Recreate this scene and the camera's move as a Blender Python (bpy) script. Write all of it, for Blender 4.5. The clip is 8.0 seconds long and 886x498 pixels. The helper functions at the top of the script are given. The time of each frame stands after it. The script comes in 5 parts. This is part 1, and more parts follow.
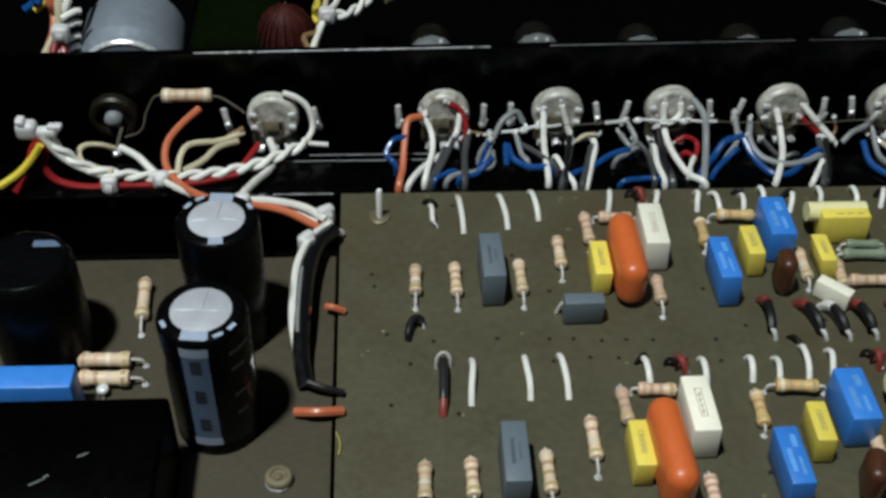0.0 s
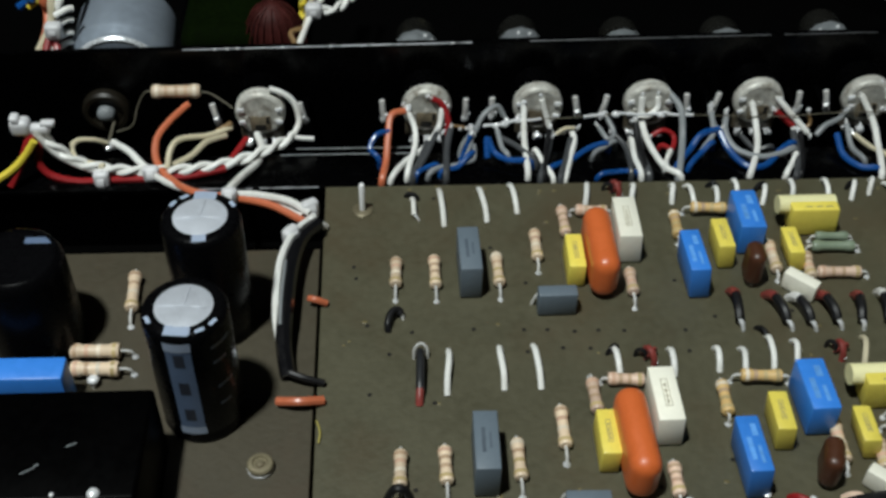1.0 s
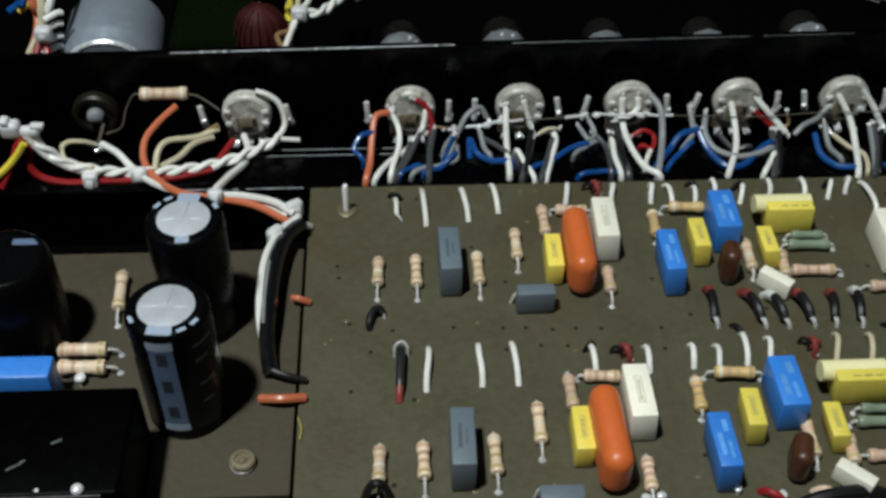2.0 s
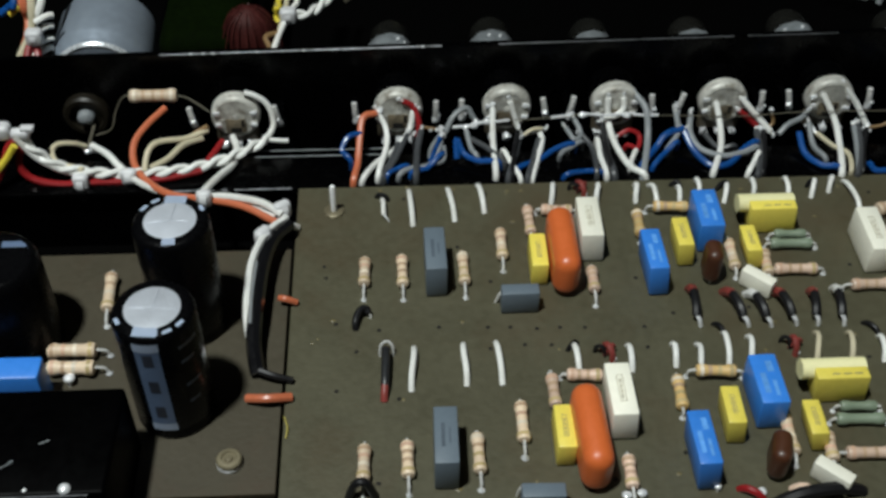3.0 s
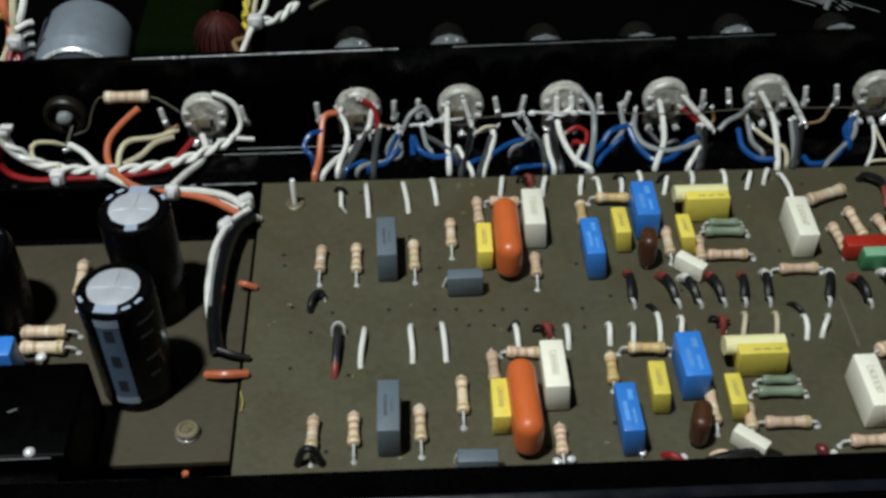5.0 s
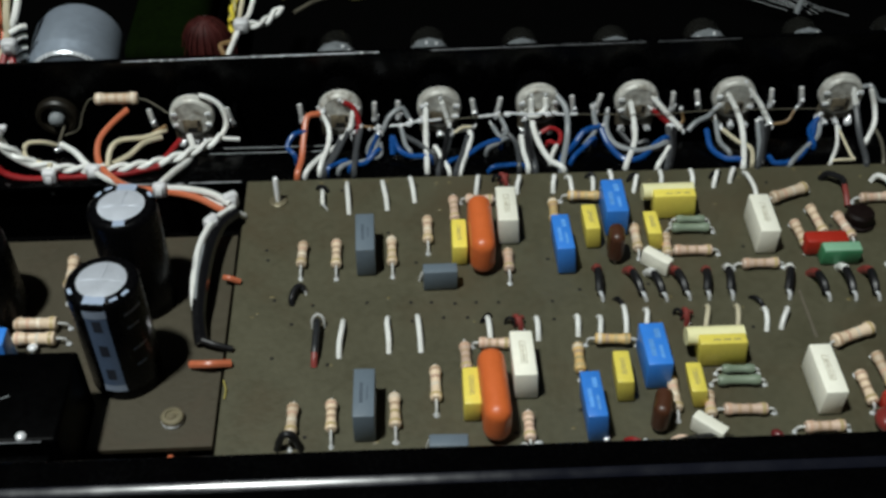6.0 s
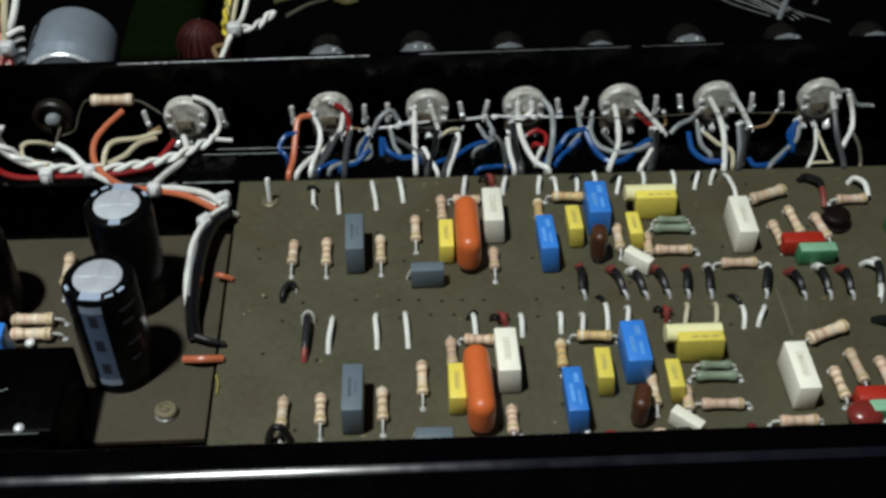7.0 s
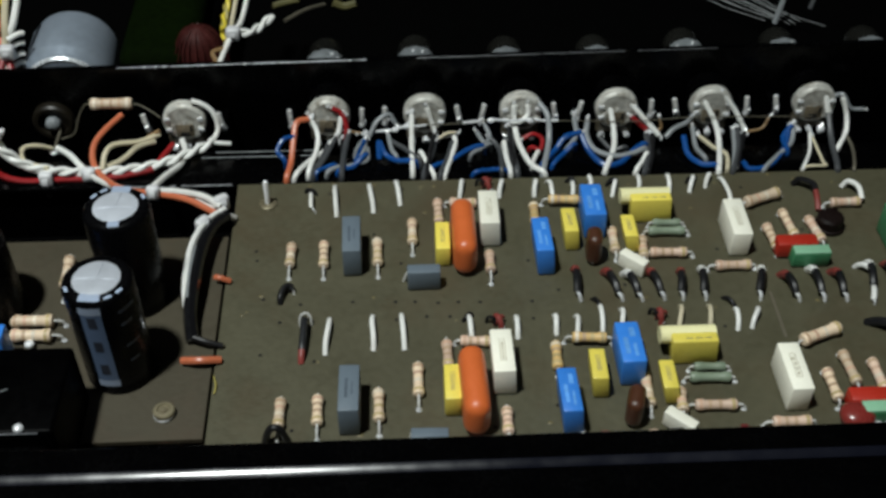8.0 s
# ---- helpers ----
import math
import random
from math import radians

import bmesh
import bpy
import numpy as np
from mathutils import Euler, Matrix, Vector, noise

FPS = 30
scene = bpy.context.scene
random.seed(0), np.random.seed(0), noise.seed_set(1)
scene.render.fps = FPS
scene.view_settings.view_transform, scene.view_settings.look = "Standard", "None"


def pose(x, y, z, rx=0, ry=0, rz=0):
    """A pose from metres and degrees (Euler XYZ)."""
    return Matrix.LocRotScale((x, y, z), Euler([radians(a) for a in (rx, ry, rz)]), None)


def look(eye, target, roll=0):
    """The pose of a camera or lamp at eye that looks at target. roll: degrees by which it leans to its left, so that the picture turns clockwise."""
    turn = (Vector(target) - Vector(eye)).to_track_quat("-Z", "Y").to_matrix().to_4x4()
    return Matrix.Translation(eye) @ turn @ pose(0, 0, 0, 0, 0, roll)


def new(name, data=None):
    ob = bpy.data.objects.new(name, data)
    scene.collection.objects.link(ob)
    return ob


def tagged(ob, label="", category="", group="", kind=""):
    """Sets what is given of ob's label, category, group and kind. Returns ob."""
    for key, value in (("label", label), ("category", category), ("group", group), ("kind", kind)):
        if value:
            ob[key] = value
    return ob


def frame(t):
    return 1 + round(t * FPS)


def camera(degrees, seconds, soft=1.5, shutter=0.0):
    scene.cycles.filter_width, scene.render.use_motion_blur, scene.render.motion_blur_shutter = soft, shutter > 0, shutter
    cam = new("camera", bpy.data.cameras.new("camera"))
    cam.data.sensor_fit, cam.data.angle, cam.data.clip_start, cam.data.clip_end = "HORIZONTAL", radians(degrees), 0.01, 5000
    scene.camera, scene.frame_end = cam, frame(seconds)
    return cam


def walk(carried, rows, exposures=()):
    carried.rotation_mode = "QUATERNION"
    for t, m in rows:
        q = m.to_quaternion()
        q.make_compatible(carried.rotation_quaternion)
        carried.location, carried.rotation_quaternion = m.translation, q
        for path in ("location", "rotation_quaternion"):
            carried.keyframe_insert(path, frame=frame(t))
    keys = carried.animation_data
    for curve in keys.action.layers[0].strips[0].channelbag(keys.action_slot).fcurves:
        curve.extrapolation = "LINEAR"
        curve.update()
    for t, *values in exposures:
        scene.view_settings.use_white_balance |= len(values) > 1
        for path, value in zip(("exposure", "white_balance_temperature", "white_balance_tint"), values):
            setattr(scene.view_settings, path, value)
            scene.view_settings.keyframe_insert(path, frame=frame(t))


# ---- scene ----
cam = camera(42.81, 8.0, soft=3.1)
walk(cam, [(0.0, pose(0.0107, -0.2295, 0.1931, 47.09, -1.36, -2.92)),
           (0.5, pose(0.0153, -0.2311, 0.1992, 46.10, -1.02, -2.64)),
           (1.0, pose(0.0179, -0.2330, 0.2031, 45.72, -0.94, -2.63)),
           (1.5, pose(0.0207, -0.2350, 0.2054, 45.65, -0.83, -2.60)),
           (3.0, pose(0.0275, -0.2374, 0.2112, 45.13, -0.50, -2.66)),
           (3.5, pose(0.0296, -0.2387, 0.2114, 45.24, -0.38, -2.63)),
           (4.0, pose(0.0343, -0.2439, 0.2124, 45.61, -0.13, -2.47)),
           (4.5, pose(0.0388, -0.2505, 0.2148, 45.95, 0.03, -2.45)),
           (6.0, pose(0.0477, -0.2673, 0.2262, 46.09, -0.08, -2.62)),
           (6.5, pose(0.0495, -0.2712, 0.2290, 46.13, -0.15, -2.61)),
           (7.0, pose(0.0491, -0.2739, 0.2318, 46.13, -0.45, -2.74)),
           (7.5, pose(0.0494, -0.2755, 0.2326, 46.27, -0.51, -2.76)),
           (8.0, pose(0.0502, -0.2762, 0.2331, 46.36, -0.44, -2.71))])

# ---- light: one small ceiling lamp, a little left of and in front of the open amplifier, in a dim room ----
world = bpy.data.worlds.new("dim_room")
scene.world = world
world.use_nodes = True
world.node_tree.nodes["Background"].inputs["Color"].default_value = (0.75, 0.85, 1.0, 1)
world.node_tree.nodes["Background"].inputs["Strength"].default_value = 0.0009

lamp_data = bpy.data.lights.new("ceiling_lamp", "AREA")
lamp_data.shape = "DISK"
lamp_data.size = 0.06
lamp_data.energy = 9.9
lamp_data.color = (0.94, 1.0, 0.97)
lamp = new("ceiling_lamp", lamp_data)
lamp.matrix_world = look((-0.19, -0.25, 0.93), (0.0, -0.06, 0.0))

# ---- materials ----
MATS = {}


def material(name, color, rough=0.5, metal=0.0, vary=0.15, scale=120.0, bump=0.0, bump_scale=900.0, stain=None, stain_scale=25.0,
             stain_amount=0.5, coat=0.0, transmission=0.0, alpha=1.0, specular=0.5, per_object=0.06):
    """A node material: base colour with grain at two scales, stains, relief and a little change from object to object."""
    if name in MATS:
        return MATS[name]
    m = bpy.data.materials.new(name)
    m.use_nodes = True
    nt = m.node_tree
    n, l = nt.nodes, nt.links
    b = n["Principled BSDF"]
    tc = n.new("ShaderNodeTexCoord")
    geo = n.new("ShaderNodeNewGeometry")
    fine = n.new("ShaderNodeTexNoise")
    fine.inputs["Scale"].default_value = scale * 8
    fine.inputs["Detail"].default_value = 4
    wide = n.new("ShaderNodeTexNoise")
    wide.inputs["Scale"].default_value = scale
    wide.inputs["Detail"].default_value = 3
    for tex in (fine, wide):
        l.new(geo.outputs["Position"], tex.inputs["Vector"])
    add = n.new("ShaderNodeMath")
    add.operation = "ADD"
    l.new(fine.outputs["Fac"], add.inputs[0])
    l.new(wide.outputs["Fac"], add.inputs[1])
    info = n.new("ShaderNodeObjectInfo")
    rnd = n.new("ShaderNodeMath")
    rnd.operation = "MULTIPLY_ADD"
    l.new(info.outputs["Random"], rnd.inputs[0])
    rnd.inputs[1].default_value = per_object * 2 / max(vary, 0.01)
    l.new(add.outputs[0], rnd.inputs[2])
    span = n.new("ShaderNodeMapRange")
    span.inputs["From Min"].default_value = 0.5
    span.inputs["From Max"].default_value = 1.5
    span.inputs["To Min"].default_value = 1 - vary
    span.inputs["To Max"].default_value = 1 + vary
    span.clamp = False
    l.new(rnd.outputs[0], span.inputs["Value"])
    mul = n.new("ShaderNodeMix")
    mul.data_type, mul.blend_type = "RGBA", "MULTIPLY"
    mul.inputs[0].default_value = 1.0
    mul.inputs[6].default_value = (*color, 1)
    grey = n.new("ShaderNodeCombineColor")
    for k in range(3):
        l.new(span.outputs["Result"], grey.inputs[k])
    l.new(grey.outputs[0], mul.inputs[7])
    out = mul.outputs[2]
    if stain:
        blot = n.new("ShaderNodeTexNoise")
        blot.inputs["Scale"].default_value = stain_scale
        blot.inputs["Detail"].default_value = 6
        blot.inputs["Roughness"].default_value = 0.65
        l.new(geo.outputs["Position"], blot.inputs["Vector"])
        ramp = n.new("ShaderNodeMapRange")
        ramp.inputs["From Min"].default_value = 0.5
        ramp.inputs["From Max"].default_value = 0.72
        ramp.inputs["To Max"].default_value = stain_amount
        l.new(blot.outputs["Fac"], ramp.inputs["Value"])
        mix = n.new("ShaderNodeMix")
        mix.data_type = "RGBA"
        l.new(ramp.outputs["Result"], mix.inputs[0])
        l.new(out, mix.inputs[6])
        mix.inputs[7].default_value = (*stain, 1)
        out = mix.outputs[2]
    l.new(out, b.inputs["Base Color"])
    rr = n.new("ShaderNodeMapRange")
    rr.inputs["From Min"].default_value, rr.inputs["From Max"].default_value = 0.6, 1.4
    rr.inputs["To Min"].default_value, rr.inputs["To Max"].default_value = max(rough - 0.09, 0.02), min(rough + 0.09, 1)
    l.new(add.outputs[0], rr.inputs["Value"])
    l.new(rr.outputs["Result"], b.inputs["Roughness"])
    b.inputs["Metallic"].default_value = metal
    b.inputs["Coat Weight"].default_value = coat
    b.inputs["Specular IOR Level"].default_value = specular
    b.inputs["Transmission Weight"].default_value = transmission
    if bump:
        bt = n.new("ShaderNodeTexNoise")
        bt.inputs["Scale"].default_value = bump_scale
        bt.inputs["Detail"].default_value = 3
        l.new(geo.outputs["Position"], bt.inputs["Vector"])
        bn = n.new("ShaderNodeBump")
        bn.inputs["Strength"].default_value = bump
        bn.inputs["Distance"].default_value = 0.0003
        l.new(bt.outputs["Fac"], bn.inputs["Height"])
        l.new(bn.outputs["Normal"], b.inputs["Normal"])
    MATS[name] = m
    return m


BOARD = material("board_laminate", (0.062, 0.0575, 0.033), 0.55, vary=0.22, scale=60, bump=0.3, stain=(0.068, 0.046, 0.022), stain_scale=22, stain_amount=0.6)
BOARD_BROWN = material("brown_laminate", (0.043, 0.036, 0.021), 0.6, vary=0.16, scale=60, bump=0.25, stain=(0.058, 0.036, 0.020), stain_scale=34, stain_amount=0.6)
BLACK_PAINT = material("black_enamel", (0.0005, 0.0005, 0.0006), 0.24, vary=0.3, bump=0.03, bump_scale=600, stain=(0.0015, 0.0015, 0.0016), stain_scale=60, stain_amount=0.2, specular=0.16)
BLACK_MATT = material("black_matt", (0.0006, 0.0006, 0.0006), 0.9, vary=0.3, specular=0.02)
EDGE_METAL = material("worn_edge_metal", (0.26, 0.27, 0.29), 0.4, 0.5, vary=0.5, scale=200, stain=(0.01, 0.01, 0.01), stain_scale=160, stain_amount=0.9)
# the edge metal at half its base colour, for the panel edge's right part
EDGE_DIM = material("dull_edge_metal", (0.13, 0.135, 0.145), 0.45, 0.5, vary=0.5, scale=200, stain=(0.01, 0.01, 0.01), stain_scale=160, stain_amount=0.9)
GREY_BOX = material("grey_epoxy", (0.105, 0.135, 0.165), 0.5, vary=0.08, bump=0.1)
BLUE_PRINT = material("pale_blue_worn_print", (0.10, 0.30, 0.70), 0.45, vary=0.4, scale=500)
GREY_PRINT = material("dark_slate_print", (0.07, 0.09, 0.115), 0.5)
YELLOW = material("yellow_epoxy", (0.72, 0.60, 0.10), 0.42, vary=0.1, bump=0.12)
YELLOW_PALE = material("pale_yellow_film", (0.78, 0.74, 0.42), 0.4, vary=0.08, bump=0.1)
ORANGE = material("orange_dip", (0.54, 0.115, 0.028), 0.42, vary=0.1, bump=0.1, bump_scale=400, coat=0.12)
CREAM = material("cream_plastic", (0.78, 0.765, 0.66), 0.45, vary=0.07, bump=0.1)
BLUE = material("blue_epoxy", (0.034, 0.195, 0.64), 0.4, vary=0.1, bump=0.08)
BROWN_DIP = material("brown_dip", (0.052, 0.018, 0.008), 0.42, vary=0.2, coat=0.1)
RED_BOX = material("red_epoxy", (0.33, 0.020, 0.010), 0.4, vary=0.12)
GREEN_PALE = material("pale_green_epoxy", (0.20, 0.40, 0.26), 0.45, vary=0.1)
GREEN_BOX = material("green_epoxy", (0.035, 0.17, 0.075), 0.45, vary=0.08)
BEIGE = material("beige_resistor", (0.55, 0.435, 0.315), 0.45, vary=0.1, per_object=0.12)
TAN = material("tan_resistor", (0.50, 0.34, 0.14), 0.5, vary=0.08, per_object=0.1)
PINK = material("pinkish_resistor", (0.56, 0.41, 0.315), 0.45, vary=0.1, per_object=0.1)
GREEN_RES = material("grey_green_resistor", (0.17, 0.215, 0.155), 0.45, vary=0.08)
BAND_BROWN = material("band_brown", (0.42, 0.29, 0.19), 0.5)
BAND_RED = material("band_red", (0.52, 0.34, 0.24), 0.5)
BAND_GOLD = material("band_gold", (0.44, 0.34, 0.17), 0.4)
BAND_PALE = material("band_pale", (0.64, 0.56, 0.45), 0.5)
TINNED = material("tinned_wire", (0.64, 0.64, 0.625), 0.28, 0.25, vary=0.15, scale=400)
OLD_LEAD = material("tarnished_lead", (0.11, 0.10, 0.075), 0.45, 0.3, vary=0.3, scale=300)
SOLDER = material("solder", (0.80, 0.82, 0.84), 0.2, 0.35, vary=0.25, scale=500, bump=0.4, bump_scale=700)
NICKEL = material("dull_nickel", (0.50, 0.495, 0.455), 0.5, 0.2, vary=0.55, scale=420, stain=(0.15, 0.12, 0.08), stain_scale=300, stain_amount=0.9, bump=0.5)
DIRTY_BRASS = material("dirty_brass_plate", (0.21, 0.175, 0.12), 0.4, 0.3, vary=0.6, scale=400, stain=(0.06, 0.045, 0.03), stain_scale=300, stain_amount=0.85, bump=0.4)
BRIGHT_PIN = material("bright_zinc_pin", (0.86, 0.87, 0.88), 0.3, 0.1, vary=0.1, scale=400)
ALU_TOP = material("brushed_aluminium", (0.52, 0.55, 0.61), 0.45, 0.4, vary=0.1, scale=300, bump=0.25, bump_scale=1800)
BRASS = material("old_brass", (0.19, 0.165, 0.105), 0.42, 0.4, vary=0.25, scale=300, stain=(0.07, 0.05, 0.03), stain_scale=250)
SLEEVE = material("black_shrink_sleeve", (0.0020, 0.0020, 0.0024), 0.28, vary=0.2, specular=0.09)
SLEEVE_PRINT = material("grey_blue_print", (0.10, 0.145, 0.235), 0.4, vary=0.15)
SLEEVE_FOLD = material("pale_blue_print", (0.30, 0.36, 0.47), 0.45, vary=0.1)
SLEEVE_MARK = material("dark_print", (0.03, 0.035, 0.05), 0.45)
PRINT_DARK = material("grey_brown_print", (0.26, 0.22, 0.12), 0.5)
WHITE_PVC = material("white_insulation", (0.69, 0.695, 0.67), 0.42, vary=0.12, scale=200, stain=(0.42, 0.38, 0.31), stain_scale=110, stain_amount=0.45)
CREAM_PVC = material("aged_cream_insulation", (0.50, 0.45, 0.32), 0.45, vary=0.1, scale=200)
ORANGE_PVC = material("orange_insulation", (0.46, 0.125, 0.058), 0.38, vary=0.12)
RED_TIP = material("faded_dark_red_sleeve", (0.20, 0.036, 0.030), 0.45, vary=0.35, scale=300)
RED_PVC = material("red_insulation", (0.23, 0.011, 0.013), 0.34, vary=0.15)
BLUE_PVC = material("blue_insulation", (0.004, 0.053, 0.21), 0.3, vary=0.12)
GREY_PVC = material("grey_insulation", (0.20, 0.215, 0.225), 0.42, vary=0.1)
DARK_PVC = material("dark_grey_insulation", (0.045, 0.048, 0.052), 0.4, vary=0.15)
DIM_STRAND = material("dull_grey_strand", (0.16, 0.17, 0.175), 0.5, vary=0.3, scale=300)
BLACK_PVC = material("black_insulation", (0.008, 0.008, 0.009), 0.4, vary=0.2, specular=0.25)
DARK_SLEEVE = material("charcoal_sleeve", (0.016, 0.017, 0.019), 0.4, vary=0.25)
CABLE_SLEEVE = material("shiny_black_sleeve", (0.006, 0.006, 0.007), 0.16, vary=0.2, specular=1.0)
YELLOW_PVC = material("yellow_insulation", (0.62, 0.50, 0.05), 0.4, vary=0.1)
OLD_YELLOW = material("dirty_yellow_insulation", (0.33, 0.28, 0.07), 0.45, vary=0.2)
DULL_OLIVE = material("dull_olive_tape", (0.075, 0.068, 0.022), 0.6, vary=0.5, scale=200)
BROWN_PVC = material("brown_insulation", (0.20, 0.12, 0.05), 0.45, vary=0.1)
NYLON = material("milky_nylon", (0.64, 0.645, 0.66), 0.4, vary=0.15, scale=200, transmission=0.15)
CAN_GREY = material("blue_grey_can", (0.33, 0.385, 0.46), 0.36, 0.55, vary=0.08, scale=60, bump=0.05, stain=(0.24, 0.28, 0.34), stain_scale=45, stain_amount=0.4)
CAN_RIM = material("bright_can_rim", (0.80, 0.84, 0.88), 0.3, 0.6, vary=0.1, scale=120)
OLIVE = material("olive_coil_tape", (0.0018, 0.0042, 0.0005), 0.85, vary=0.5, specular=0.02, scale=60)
OXBLOOD = material("dark_red_plastic", (0.042, 0.0080, 0.0068), 0.6, vary=0.7, scale=180, specular=0.2)
SMOKED = material("smoky_plastic", (0.030, 0.024, 0.024), 0.35, vary=0.5, scale=200, bump=0.1)
PHENOLIC = material("brown_phenolic", (0.075, 0.062, 0.042), 0.5, vary=0.5, scale=250, stain=(0.03, 0.025, 0.018), stain_scale=280, stain_amount=0.8)
KNOB_GREY = material("grey_plastic_knob", (0.16, 0.175, 0.185), 0.5, vary=0.5, scale=300, stain=(0.05, 0.055, 0.06), stain_scale=230, stain_amount=0.7, bump=0.5)
KNOB_CAP = material("dark_metal_cap", (0.008, 0.008, 0.007), 0.25, 0.0, vary=0.3)
HOLE_DARK = material("drill_hole_dark", (0.006, 0.005, 0.004), 0.9)

# ---- building helpers, all in millimetres ----
MM = 0.001


def mm(*p):
    return Vector(p) * MM


def mesh_of(name, bm, mat, smooth=True, angle=40):
    me = bpy.data.meshes.new(name)
    bm.normal_update()
    bm.to_mesh(me)
    bm.free()
    me.materials.append(mat)
    if smooth:
        for p in me.polygons:
            p.use_smooth = not p.select
        me.set_sharp_from_angle(angle=radians(angle))
    return me


def part(name, bm, mat, parent=None, label="", smooth=True):
    me = bm if isinstance(bm, bpy.types.Mesh) else mesh_of(name, bm, mat, smooth)
    ob = new(name, me)
    if parent is not None:
        ob.parent = parent
    if label:
        tagged(ob, label)
    return ob


def thing(name, loc, label, category, group="", kind="", yaw=0.0, tilt=(0, 0)):
    """An Empty at the thing's base."""
    e = new(name)
    e.empty_display_size = 0.004
    e.matrix_basis = pose(loc[0] * MM, loc[1] * MM, loc[2] * MM, tilt[0], tilt[1], yaw)
    return tagged(e, label, category, group, kind)


def bm_box(x0, x1, y0, y1, z0, z1, bevel=0.0, segs=2, lean=(0, 0)):
    bm = bmesh.new()
    vs = bmesh.ops.create_cube(bm, size=1)["verts"]
    for v in vs:
        up = v.co.z > 0
        v.co = mm(x0 + (v.co.x + 0.5) * (x1 - x0) + (lean[0] if up else 0), y0 + (v.co.y + 0.5) * (y1 - y0) + (lean[1] if up else 0), z1 if up else z0)
    if bevel:
        bmesh.ops.bevel(bm, geom=bm.edges[:], offset=bevel * MM, segments=segs, profile=0.5, affect="EDGES")
    # the six broad sides stay flat, only the rounded edges between them are shaded round
    for f in bm.faces:
        f.select_set(False)
    for f in sorted(bm.faces, key=lambda f: -f.calc_area())[:6]:
        f.select_set(True)
    return bm


def bm_lathe(profile, n=24, axis="z", cap=True):
    """Turn a profile of (radius, height) round an axis."""
    bm = bmesh.new()
    rings = []
    for r, h in profile:
        ring = []
        for k in range(n):
            a = 2 * math.pi * k / n
            c, s = r * math.cos(a), r * math.sin(a)
            p = {"z": (c, s, h), "x": (h, c, s), "y": (s, h, c)}[axis]
            ring.append(bm.verts.new(mm(*p)))
        rings.append(ring)
    for a, b in zip(rings, rings[1:]):
        for k in range(n):
            bm.faces.new((a[k], a[(k + 1) % n], b[(k + 1) % n], b[k]))
    if cap:
        bm.faces.new(list(reversed(rings[0])))
        bm.faces.new(rings[-1])
    return bm


def smooth_path(points, steps=6):
    """A Catmull-Rom line through a few points."""
    ps = [Vector(p) for p in points]
    if len(ps) < 3:
        return ps
    ps = [2 * ps[0] - ps[1]] + ps + [2 * ps[-1] - ps[-2]]
    out = []
    for i in range(1, len(ps) - 2):
        a, b, c, d = ps[i - 1:i + 3]
        for k in range(steps):
            t = k / steps
            out.append(0.5 * ((2 * b) + (c - a) * t + (2 * a - 5 * b + 4 * c - d) * t * t + (3 * b - a - 3 * c + d) * t ** 3))
    out.append(ps[-2])
    return out


def bm_tube(points, radius, n=8, steps=6, bm=None, raw=False):
    path = [Vector(p) for p in points] if raw else smooth_path(points, steps)
    own = bm is None
    bm = bmesh.new() if own else bm
    rings = []
    side = None
    for i, p in enumerate(path):
        d = (path[min(i + 1, len(path) - 1)] - path[max(i - 1, 0)])
        d = d.normalized() if d.length > 1e-9 else Vector((0, 0, 1))
        if side is None:
            side = d.orthogonal().normalized()
        side = (side - d * side.dot(d))
        side = side.normalized() if side.length > 1e-6 else d.orthogonal().normalized()
        up = d.cross(side)
        rings.append([bm.verts.new((p + (side * math.cos(2 * math.pi * k / n) + up * math.sin(2 * math.pi * k / n)) * radius) * MM) for k in range(n)])
    for a, b in zip(rings, rings[1:]):
        for k in range(n):
            bm.faces.new((a[k], a[(k + 1) % n], b[(k + 1) % n], b[k]))
    bm.faces.new(list(reversed(rings[0])))
    bm.faces.new(rings[-1])
    return bm


def wire(points, radius, mat, label, name="wire", group="", n=8, joints=()):
    """One insulated wire as a thing of its own, along a few points, with a bead of solder at the ends named in joints."""
    if not joints:
        return tagged(part(name, bm_tube(points, radius, n), mat), label, "wire", group)
    e = thing(name, points[0], label, "wire", group)
    at = Vector(points[0])
    local = [Vector(p) - at for p in points]
    part("insulation", bm_tube(local, radius, n), mat, e)
    for k in joints:
        d = (local[k] - local[k + 1 if k == 0 else k - 1]).normalized()
        part("bare_end", bm_tube([local[k] - d * 0.4, local[k] + d * 1.3], radius * 0.55, 6), TINNED, e)
        bead = part("solder_joint", shared("solder_joint|bead", lambda: bm_lathe([(0.2, -1.0), (0.7, -0.6), (0.9, 0.0), (0.55, 0.7), (0.2, 1.0)], 10), SOLDER), None, e)
        bead.location = (local[k] + d * 1.3) * MM
        bead.rotation_euler = (random.uniform(-1, 1), random.uniform(-1, 1), 0)
        bead.scale = (random.uniform(0.5, 1.2), random.uniform(0.5, 1.0), random.uniform(0.5, 1.3))
    return e


